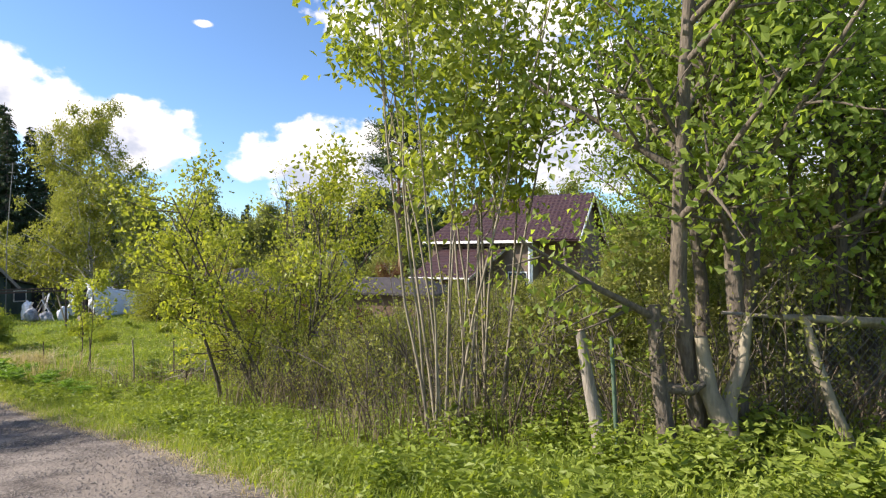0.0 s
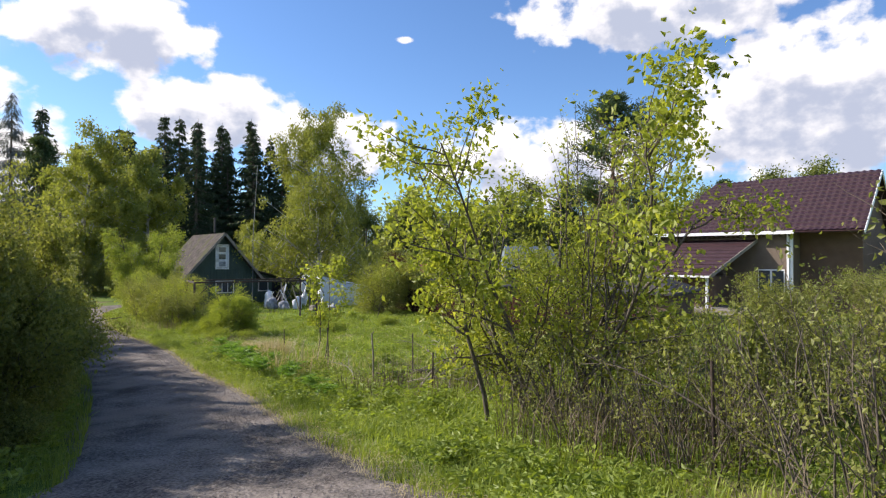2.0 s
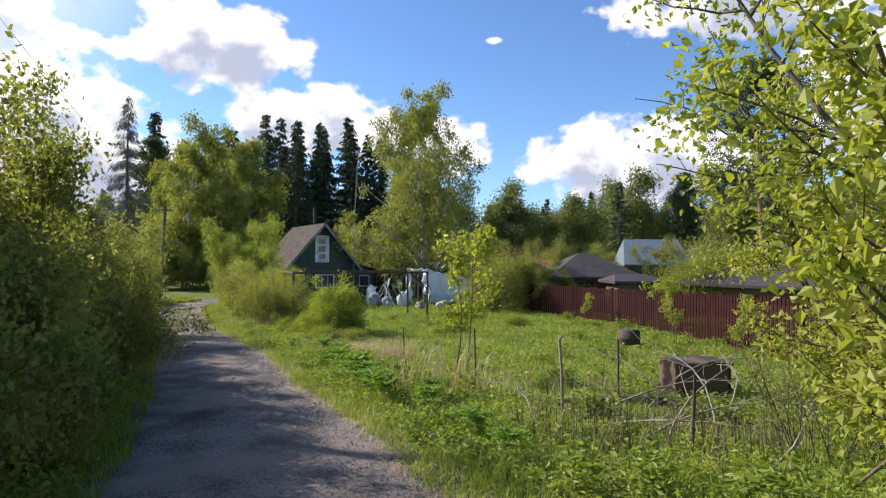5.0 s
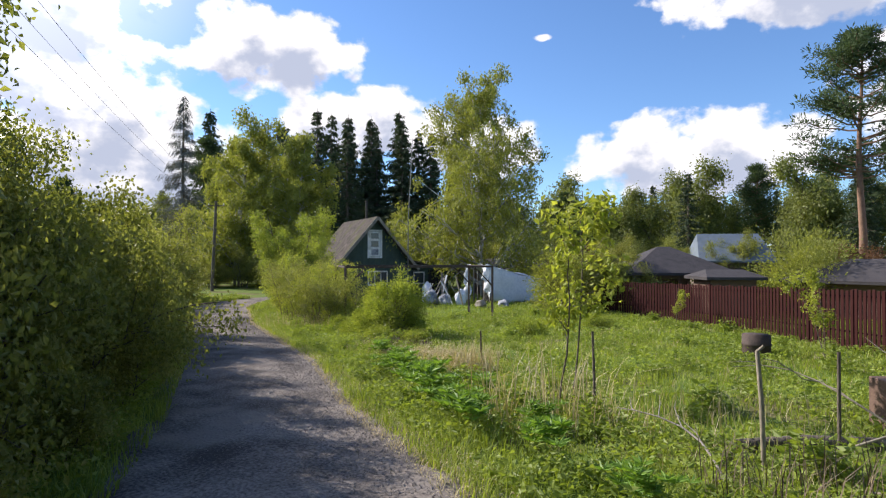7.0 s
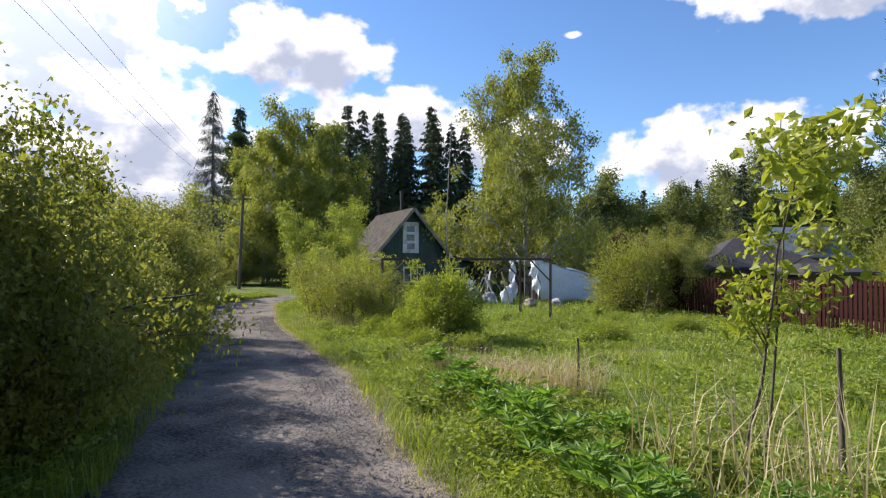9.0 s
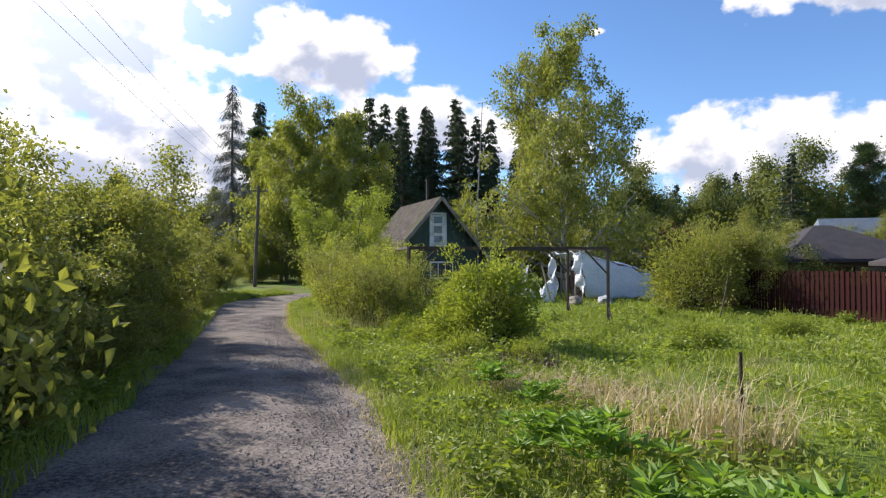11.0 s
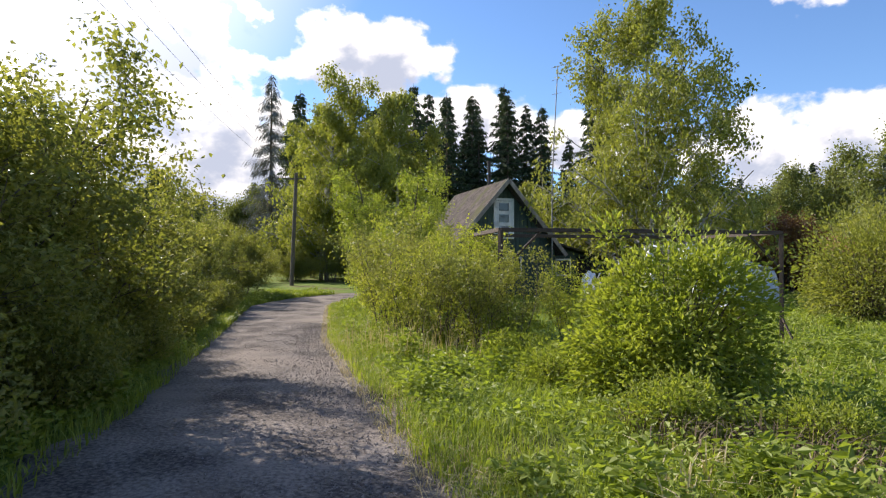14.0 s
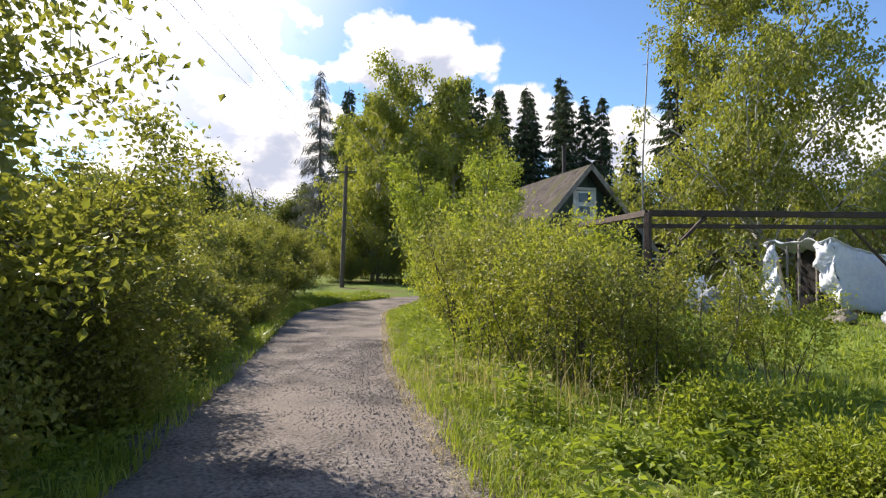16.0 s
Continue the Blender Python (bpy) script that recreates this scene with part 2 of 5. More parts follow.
# ---- mesh helpers ----
def mesh_of(name, v, quads=None, tris=None, mat=None, smooth=False):
    me = bpy.data.meshes.new(name)
    v = np.asarray(v, dtype=np.float32).reshape(-1, 3)
    q = np.zeros((0, 4), int) if quads is None else np.asarray(quads, int).reshape(-1, 4)
    t = np.zeros((0, 3), int) if tris is None else np.asarray(tris, int).reshape(-1, 3)
    me.vertices.add(len(v))
    me.vertices.foreach_set("co", v.ravel())
    loops = np.concatenate([q.ravel(), t.ravel()]).astype(np.int32)
    me.loops.add(len(loops))
    me.loops.foreach_set("vertex_index", loops)
    sizes = np.concatenate([np.full(len(q), 4), np.full(len(t), 3)])
    starts = np.concatenate([[0], np.cumsum(sizes)[:-1]]).astype(np.int32)
    me.polygons.add(len(sizes))
    me.polygons.foreach_set("loop_start", starts)
    me.polygons.foreach_set("use_smooth", np.full(len(sizes), smooth))
    me.update(calc_edges=True)
    if mat:
        me.materials.append(mat)
    return me


def thing(name, label, category, at=(0, 0, 0), group="", yaw=0.0):
    ob = tagged(new(name), label, category, group)
    ob.empty_display_size = 0.1
    ob.matrix_basis = pose(*at, 0, 0, yaw)
    return ob


def part(name, me, parent, label=""):
    ob = new(name, me)
    ob.parent = parent
    if label:
        ob["label"] = label
    return ob


def structure(name, me, label, category):
    return tagged(new(name, me), label, category, kind="structure")


def box_mesh(name, size, mat, at=(0, 0, 0), rot=None, bevel=0.01):
    bm = bmesh.new()
    bmesh.ops.create_cube(bm, size=1.0)
    bmesh.ops.scale(bm, vec=size, verts=bm.verts)
    if bevel and min(size) > bevel * 2.5:
        bmesh.ops.bevel(bm, geom=bm.edges[:], offset=bevel, segments=1, affect="EDGES")
    if rot is not None:
        bmesh.ops.transform(bm, matrix=rot, verts=bm.verts)
    bmesh.ops.translate(bm, vec=at, verts=bm.verts)
    me = bpy.data.meshes.new(name)
    bm.to_mesh(me)
    bm.free()
    me.materials.append(mat)
    return me


def bar_mesh(name, a, b, w, h, mat, bevel=0.004):
    """A squared bar from a to b."""
    a, b = Vector(a), Vector(b)
    d = b - a
    rot = d.to_track_quat("X", "Z").to_matrix().to_4x4()
    return box_mesh(name, (d.length, w, h), mat, (a + b) / 2, rot, bevel)


def prism_mesh(name, profile, y0, y1, mat):
    """A convex profile in x and z, drawn out from y0 to y1."""
    n = len(profile)
    v = [(x, y0, z) for x, z in profile] + [(x, y1, z) for x, z in profile]
    bm = bmesh.new()
    bv = [bm.verts.new(c) for c in v]
    bm.faces.new(bv[:n])
    bm.faces.new(bv[n:][::-1])
    for i in range(n):
        bm.faces.new((bv[(i + 1) % n], bv[i], bv[n + i], bv[n + (i + 1) % n]))
    bmesh.ops.recalc_face_normals(bm, faces=bm.faces[:])
    me = bpy.data.meshes.new(name)
    bm.to_mesh(me)
    bm.free()
    me.materials.append(mat)
    return me


def slab_mesh(name, corners, thick, mat):
    """A plate over four corners, of a thickness downwards along its normal."""
    c = [Vector(p) for p in corners]
    nrm = (c[1] - c[0]).cross(c[3] - c[0]).normalized()
    if nrm.z < 0:
        nrm.negate()
    v = [tuple(p) for p in c] + [tuple(p - nrm * thick) for p in c]
    return mesh_of(name, v, [(0, 1, 2, 3), (7, 6, 5, 4), (1, 0, 4, 5), (2, 1, 5, 6), (3, 2, 6, 7), (0, 3, 7, 4)], mat=mat)


def tubes(runs, sides=6):
    """Vertices and quads of tapered tubes; runs: (points, radii)."""
    V, Q, base = [], [], 0
    ang = np.arange(sides) * 2 * np.pi / sides
    for pts, rad in runs:
        pts, rad = np.asarray(pts, float), np.asarray(rad, float)
        tan = np.gradient(pts, axis=0)
        tan /= np.linalg.norm(tan, axis=1)[:, None] + 1e-9
        up = np.array([0, 0, 1.0]) if abs(tan[0, 2]) < 0.9 else np.array([1.0, 0, 0])
        s = np.cross(tan, up)
        s /= np.linalg.norm(s, axis=1)[:, None] + 1e-9
        u = np.cross(s, tan)
        ring = pts[:, None] + rad[:, None, None] * (np.cos(ang)[None, :, None] * s[:, None] + np.sin(ang)[None, :, None] * u[:, None])
        k = len(pts)
        V.append(ring.reshape(-1, 3))
        i, j = np.meshgrid(np.arange(k - 1), np.arange(sides), indexing="ij")
        a = base + i * sides + j
        b = base + i * sides + (j + 1) % sides
        Q.append(np.stack([a, b, b + sides, a + sides], -1).reshape(-1, 4))
        base += k * sides
    return np.concatenate(V), np.concatenate(Q)


def tube_mesh(name, runs, mat, sides=6):
    v, q = tubes(runs, sides)
    return mesh_of(name, v, q, mat=mat, smooth=True)


def unit(a):
    return a / (np.linalg.norm(a, axis=-1, keepdims=True) + 1e-9)


def leaf_cards(rng, pos, along, length, width, mat, name="leaves", fold=0.25):
    """Folded pointed leaves at pos, each pointing along its own way."""
    n = len(pos)
    along = unit(along)
    side = unit(np.cross(along, unit(rng.normal(size=(n, 3)))))
    nrm = np.cross(along, side)
    L, W = np.asarray(length)[:, None], np.asarray(width)[:, None]
    mid = pos + along * L * 0.45
    v = np.stack([pos, mid + side * W * 0.5 + nrm * W * fold, pos + along * L, mid - side * W * 0.5 + nrm * W * fold], 1)
    i = np.arange(n)[:, None] * 4
    tris = np.concatenate([np.concatenate([i, i + 1, i + 2], 1), np.concatenate([i, i + 2, i + 3], 1)])
    return mesh_of(name, v.reshape(-1, 3), None, tris, mat)


def blades(rng, pos, height, width, lean, mat, name="grass"):
    """Bent grass blades of two joints."""
    n = len(pos)
    a = rng.uniform(0, 2 * np.pi, n)
    out = np.stack([np.cos(a), np.sin(a), np.zeros(n)], 1)
    side = np.stack([-np.sin(a), np.cos(a), np.zeros(n)], 1)
    h, w, le = height[:, None], width[:, None], lean[:, None]
    up = np.array([0, 0, 1.0])
    p1 = pos + up * h * 0.55 + out * h * le * 0.3
    p2 = pos + up * h * (1 - 0.35 * le) + out * h * le
    v = np.stack([pos - side * w / 2, pos + side * w / 2, p1 + side * w * 0.4, p1 - side * w * 0.4, p2], 1)
    i = np.arange(n)[:, None] * 5
    return mesh_of(name, v.reshape(-1, 3), np.concatenate([i, i + 1, i + 2, i + 3], 1), np.concatenate([i + 3, i + 2, i + 4], 1), mat)


# ---- plan: the slope, and the road on it ----
SLOPE = [(-400, 1.6), (-60, 1.2), (-12, 0.9), (0, 0.0), (5, -0.55), (8, -0.98), (11.6, -1.33), (14, -1.55), (18.5, -1.78), (25, -2.03), (33, -2.25), (45, -2.35), (400, -2.4), (3000, -2.4)]


def height_at(x, y):
    return np.interp(-0.62 * np.asarray(x) + 0.785 * np.asarray(y), [a for a, _ in SLOPE], [b for _, b in SLOPE])


# right edge and left edge of the road, from behind the start to past the bend
EDGES = [((14, -14), (10, -17.5)), ((6.5, -5.0), (2.8, -8)), ((2.6, 0.0), (-1.2, -2.2)), ((-1.45, 4.81), (-4.6, 2.9)), ((-3.27, 6.95), (-6.2, 5.2)), ((-5.98, 9.18), (-8.4, 7.7)), ((-9.0, 11.9), (-11.4, 10.3)),
         ((-11.74, 13.73), (-13.8, 12.2)), ((-15.45, 16.67), (-17.7, 15.0)), ((-20.3, 19.75), (-22.0, 17.9)), ((-23.8, 21.9), (-25.3, 20.0)), ((-26.8, 24.0), (-29.1, 22.7)),
         ((-30.6, 26.8), (-33.2, 25.4)), ((-33.0, 29.6), (-35.8, 28.6)), ((-34.0, 33.5), (-36.8, 33.3)), ((-33.6, 39.0), (-36.4, 39.2)), ((-32, 50), (-35, 50))]


def dense(points, step=0.4):
    p = np.array(points, float)
    d = np.concatenate([[0], np.cumsum(np.linalg.norm(np.diff(p, axis=0), axis=1))])
    s = np.linspace(0, d[-1], int(d[-1] / step))
    q = np.stack([np.interp(s, d, p[:, 0]), np.interp(s, d, p[:, 1])], 1)
    for _ in range(6):
        q[1:-1] = (q[:-2] + 2 * q[1:-1] + q[2:]) / 4
    return q


_mid = [((a[0] + b[0]) / 2, (a[1] + b[1]) / 2) for a, b in EDGES]
_half = [math.hypot(a[0] - b[0], a[1] - b[1]) / 2 for a, b in EDGES]
MID = dense(_mid)
_t = np.gradient(MID, axis=0)
_t /= np.linalg.norm(_t, axis=1)[:, None]
RIGHT = np.stack([_t[:, 1], -_t[:, 0]], 1)
RUN = np.concatenate([[0], np.cumsum(np.linalg.norm(np.diff(MID, axis=0), axis=1))])
_d0 = np.concatenate([[0], np.cumsum([math.dist(_mid[i], _mid[i + 1]) for i in range(len(_mid) - 1)])])
HALF = np.interp(RUN / RUN[-1] * _d0[-1], _d0, _half)


def road_side(x, y):
    """Metres past the road's edge (minus: on the road), and the side (1: right, -1: left)."""
    p = np.stack([np.asarray(x, float), np.asarray(y, float)], -1).reshape(-1, 2)
    out, sd = np.empty(len(p)), np.empty(len(p))
    for i in range(0, len(p), 20000):
        q = p[i:i + 20000]
        d = q[:, None] - MID[None]
        k = np.argmin((d ** 2).sum(-1), 1)
        r = np.arange(len(q))
        out[i:i + 20000] = np.sqrt((d[r, k] ** 2).sum(-1)) - HALF[k]
        sd[i:i + 20000] = np.sign((d[r, k] * RIGHT[k]).sum(-1))
    return out, sd


def on_edge(run, off, side=1):
    """A place off metres outside the road's edge, at that run along the road."""
    i = np.interp(run, RUN, np.arange(len(RUN)))
    c = np.array([np.interp(i, np.arange(len(RUN)), MID[:, 0]), np.interp(i, np.arange(len(RUN)), MID[:, 1])])
    k = int(round(float(i)))
    p = c + side * RIGHT[k] * (HALF[k] + off)
    return float(p[0]), float(p[1])


def ground_z(x, y):
    return float(height_at(x, y))


def run_at(x, y):
    return float(RUN[np.argmin(((MID - np.array([x, y])) ** 2).sum(1))])


# ground: one sheet to the horizon, fine near the walk
def axis_steps(lo, hi, step, far):
    a = list(np.arange(lo, hi + 0.01, step))
    s = step
    while a[-1] < far:
        s *= 1.25
        a.append(a[-1] + s)
    s = step
    while a[0] > -far:
        s *= 1.25
        a.insert(0, a[0] - s)
    return np.array(a)


gx, gy = axis_steps(-42, 14, 0.5, 2500), axis_steps(-12, 46, 0.5, 2500)
X, Y = np.meshgrid(gx, gy, indexing="ij")
near = np.clip(1 - np.hypot(X + 14, Y - 16) / 60, 0, 1)
rough_z = 0.05 * np.sin(X * 1.7 + 1.3 * np.sin(Y * 0.9)) * np.cos(Y * 1.4 + X * 0.3) + 0.03 * np.sin(X * 3.9 + Y * 2.3)
off_road, _s = road_side(X.ravel(), Y.ravel())
off_road = off_road.reshape(X.shape)
Z = height_at(X, Y) + rough_z * near * np.clip((off_road - 0.2) / 1.0, 0, 1) - 0.04 * (off_road < 0.3)
ni, nj = X.shape
ii, jj = np.meshgrid(np.arange(ni - 1), np.arange(nj - 1), indexing="ij")
k0 = ii * nj + jj
structure("ground", mesh_of("ground", np.stack([X, Y, Z], -1).reshape(-1, 3), np.stack([k0, k0 + nj, k0 + nj + 1, k0 + 1], -1).reshape(-1, 4), mat=M_ground, smooth=True),
          "grassy meadow ground sloping gently down", "ground")

# road: a strip with wheel ruts and frayed edges
across = np.linspace(-1, 1, 15)
rngR = np.random.default_rng(3)
wob = 1 + 0.09 * np.sin(RUN * 1.9) + 0.07 * np.sin(RUN * 4.3 + 1) + rngR.normal(0, 0.03, len(RUN))
wob_l = 1 + 0.09 * np.sin(RUN * 1.5 + 2) + 0.07 * np.sin(RUN * 3.7) + rngR.normal(0, 0.03, len(RUN))
P = []
for a in across:
    p = MID + RIGHT * (HALF * (wob if a > 0 else wob_l) * a)[:, None] * 1.08
    rut = -0.018 * math.exp(-((abs(a) - 0.5) / 0.16) ** 2) + 0.02 * (1 - a * a)
    P.append(np.column_stack([p, height_at(p[:, 0], p[:, 1]) + 0.012 + rut + (-0.055 if abs(a) > 0.99 else 0) + 0.006 * np.sin(RUN * 5 + a * 7)]))
P = np.stack(P, 1)
nr, nc = P.shape[:2]
ii, jj = np.meshgrid(np.arange(nr - 1), np.arange(nc - 1), indexing="ij")
k0 = ii * nc + jj
structure("road", mesh_of("road", P.reshape(-1, 3), np.stack([k0, k0 + 1, k0 + nc + 1, k0 + nc], -1).reshape(-1, 4), mat=M_road, smooth=True),
          "narrow grey gravel lane with dusty wheel tracks", "road")


# ---- trees and shrubs ----
def branch_runs(rng, start, way, length, radius, depth, opts, runs, tips):
    """Grow one branch and its side branches; tips gets the places where leaves hang."""
    n = 7 if depth == 0 else 5
    pts, p, d = [np.array(start, float)], np.array(start, float), unit(np.array(way, float))
    for i in range(n):
        d = unit(d + rng.normal(0, opts["wander"], 3) + np.array([0, 0, opts["lift"][min(depth, len(opts["lift"]) - 1)]]))
        p = p + d * length / n
        pts.append(p)
    pts = np.array(pts)
    runs.append((pts, np.linspace(radius, radius * (0.3 if depth < opts["levels"] - 1 else 0.15), n + 1)))
    if depth >= opts["levels"] - 1:
        f = np.linspace(0.25, 1, 6) * n
        tips.append((np.interp(f, np.arange(n + 1), pts[:, 0])[:, None] * [1, 0, 0] + np.interp(f, np.arange(n + 1), pts[:, 1])[:, None] * [0, 1, 0]
                     + np.interp(f, np.arange(n + 1), pts[:, 2])[:, None] * [0, 0, 1]))
        return
    for _ in range(opts["kids"][depth]):
        f = opts["bare"] + (1 - opts["bare"]) * rng.uniform(0, 1) ** opts["bias"] if depth == 0 else rng.uniform(0.2, 1.0)
        k = min(int(f * n), n - 1)
        base = pts[k] + (pts[k + 1] - pts[k]) * (f * n - k)
        a = rng.uniform(0, 2 * np.pi)
        axis = unit(pts[k + 1] - pts[k])
        flat = unit(np.cross(axis, np.array([math.cos(a), math.sin(a), 0.3])))
        w = axis * math.cos(radians(opts["angle"])) + flat * math.sin(radians(opts["angle"]))
        branch_runs(rng, base, w, length * opts["shrink"] * rng.uniform(0.7, 1.15) * (1.15 - opts["taper"] * f if depth == 0 else 1.15 - 0.5 * f), radius * 0.45 * (1.2 - 0.6 * f), depth + 1, opts, runs, tips)


def plant_meshes(seed, height, stems=1, spread=0.2, radius=0.05, per_tip=6, leaf=0.07, scatter=0.12, leaf_mat=None, bark=None, droop=-0.3, base_spread=0.15, stem_ways=None, **opts):
    """The wood and the crown of a tree or shrub that stands at the origin."""
    o = dict(wander=0.12, lift=[0.05, 0.06, 0.0], levels=3, kids=[12, 6], bare=0.25, angle=45, shrink=0.42, bias=1.0, taper=0.5)
    o.update(opts)
    rng = np.random.default_rng(seed)
    runs, tips = [], []
    for i in range(stems):
        a = 2 * np.pi * (i + rng.uniform(0, 0.7)) / stems
        tilt = spread * rng.uniform(0.4, 1.2) if stems > 1 else spread * rng.uniform(-0.3, 0.3)
        w = (math.cos(a) * tilt, math.sin(a) * tilt, 1) if stem_ways is None else stem_ways[i]
        r0 = base_spread * math.sqrt(rng.uniform(0, 1)) if stems > 1 else 0
        branch_runs(rng, (math.cos(a) * r0, math.sin(a) * r0, -0.08), w, height * rng.uniform(0.75, 1.0) if stems > 1 else height, radius * rng.uniform(0.7, 1.0), 0, o, runs, tips)
    wood = tube_mesh("wood", runs, bark, 6 if len(runs) < 600 else 4)
    tip = np.concatenate(tips)
    pos = np.repeat(tip, per_tip, 0)
    pos = pos + rng.normal(0, scatter, pos.shape)
    along = rng.normal(0, 0.8, pos.shape) + np.array([0, 0, droop])
    size = leaf * rng.uniform(0.6, 1.3, len(pos))
    crown = leaf_cards(rng, pos, along, size, size * rng.uniform(0.5, 0.75, len(pos)), leaf_mat, "crown")
    return wood, crown


def plant(name, label, category, at, meshes, group="", yaw=0.0, scale=1.0, sink=0.0):
    ob = thing(name, label, category, (at[0], at[1], ground_z(*at) - sink), group, yaw)
    ob.scale = (scale, scale, scale) if isinstance(scale, (int, float)) else scale
    part("trunk" if category == "tree" else "branchwork", meshes[0], ob)
    if meshes[1]:
        part("crown", meshes[1], ob)
    return ob


def clump_bush(seed, rx, rz, clumps, per, leaf, mat, bark, puff=0.17, low=0.12):
    """A domed bush: curved shoots from one base, each ending in a puff of leaves; the dome is uneven."""
    rng = np.random.default_rng(seed)
    runs, pos, along = [], [], []
    for _ in range(clumps):
        a, u = rng.uniform(0, 2 * np.pi), rng.uniform(low, 1)
        r = rng.uniform(0.3, 1.0) ** 0.5 * rng.uniform(0.8, 1.16) * (1 + 0.12 * math.sin(3 * a + seed))
        flat = math.sqrt(max(0.0, 1 - u * u)) * 0.85 + 0.15
        c = np.array([math.cos(a) * rx * flat * r, math.sin(a) * rx * flat * r, rz * u * r])
        b = np.array([math.cos(a), math.sin(a), 0]) * rng.uniform(0.02, 0.2)
        t = np.linspace(0, 1, 5)[:, None]
        runs.append((b + (c - b) * t + np.array([0, 0, 0.25 * rz]) * t * (1 - t) + [0, 0, -0.04], np.linspace(0.014, 0.004, 5)))
        o = rng.normal(0, puff, (per, 3))
        pos.append(c + o)
        along.append(o * 2.0 + (c - [0, 0, rz * 0.3]) * 0.5 + rng.normal(0, 0.35, (per, 3)))
    pos, along = np.concatenate(pos), np.concatenate(along)
    pos[:, 2] = np.abs(pos[:, 2])
    size = leaf * rng.uniform(0.6, 1.3, len(pos))
    return tube_mesh("wood", runs, bark, 5), leaf_cards(rng, pos, along, size, size * rng.uniform(0.4, 0.6, len(pos)), mat, "crown")


def spruce_meshes(seed, h, r, dead=False, needle=None, bottom=0.06):
    """Whorls of drooping branches on a straight stem, each branch hung with sprays."""
    rng = np.random.default_rng(seed)
    runs = [(np.array([[0, 0, -0.2], [0.02, 0, h * 0.5], [0, 0.02, h]]), np.array([h * 0.014, h * 0.009, 0.02]))]
    pos, along, size = [], [], []
    z = h * bottom + 0.5
    while z < h * 0.985:
        f = (h - z) / h
        ln = r * (f ** 0.95) * (1 if not dead else 0.8) * rng.uniform(0.85, 1.1)
        z0 = z
        for _ in range(5 if not dead else 3):
            a = rng.uniform(0, 2 * np.pi)
            z = z0 + rng.normal(0, 0.3)
            L = ln * rng.uniform(0.45, 1.2) + 0.2
            way = np.array([math.cos(a), math.sin(a), -0.3 + 0.5 * (1 - f) ** 3])
            t = np.linspace(0, 1, 5)[:, None]
            curl = np.array([0, 0, 0.3 * L])
            pts = np.array([0, 0, z]) + way * L * t + curl * (t - 0.5) ** 2 * (1 if not dead else 0.4)
            runs.append((pts, np.linspace(0.04, 0.008, 5)))
            m = int((7 + L * 9) * (1 if not dead else 1.6))
            tt = rng.uniform(0.1, 1.02, m)[:, None]
            q = np.array([0, 0, z]) + way * L * tt + curl * (tt - 0.5) ** 2 * (1 if not dead else 0.4)
            pos.append(q + rng.normal(0, 0.05, q.shape))
            side = np.array([-math.sin(a), math.cos(a), 0]) * rng.normal(0, 0.6, (m, 1))
            along.append(way * 0.6 + side + rng.normal(0, 0.2, q.shape) + np.array([0, 0, -0.8 if not dead else -1.3]))
            size.append(rng.uniform(0.35, 0.8, m) * (1 if not dead else 1.7))
        z = z0 + h * 0.014 * rng.uniform(0.6, 1.4) + 0.06
    pos, along, size = np.concatenate(pos), np.concatenate(along), np.concatenate(size)
    return tube_mesh("wood", runs, M_bark, 4), leaf_cards(rng, pos, along, size, size * (0.3 if not dead else 0.055), needle or L_spruce, "crown")


def pine_meshes(seed, h, bare=0.5, r=3.0):
    rng = np.random.default_rng(seed)
    zz = np.linspace(-0.2, h, 9)
    pts = np.stack([0.12 * np.sin(zz * 0.5), 0.1 * np.cos(zz * 0.4), zz], 1)
    runs, pos, along, size = [(pts, np.linspace(h * 0.017, 0.05, 9))], [], [], []
    for _ in range(74):
        z = h * rng.uniform(bare, 1.0)
        f = (z / h - bare) / (1 - bare)
        L = r * (0.35 + 0.75 * math.sin(math.pi * min(1, 0.2 + f * 0.8))) * rng.uniform(0.5, 1.0) * (1.0 if f < 0.85 else 0.5)
        a = rng.uniform(0, 2 * np.pi)
        t = np.linspace(0, 1, 6)[:, None]
        b = np.array([0, 0, z]) + np.array([math.cos(a), math.sin(a), 0.1]) * L * t + np.array([0, 0, 0.25 * L]) * t ** 2 + rng.normal(0, 0.06, (6, 3))
        runs.append((b, np.linspace(0.07, 0.015, 6)))
        for tt in (0.45, 0.65, 0.82, 1.0):
            c = b[0] + (b[-1] - b[0]) * tt
            m = 60
            o = rng.normal(0, 0.32, (m, 3)) * [1, 1, 0.55]
            pos.append(c + o)
            along.append(o + np.array([0, 0, 0.25]) + rng.normal(0, 0.3, (m, 3)))
            size.append(rng.uniform(0.2, 0.42, m))
    pos, along, size = np.concatenate(pos), np.concatenate(along), np.concatenate(size)
    return tube_mesh("wood", runs, M_bark_pine, 7), leaf_cards(rng, pos, along, size, size * 0.28, L_pine, "crown")


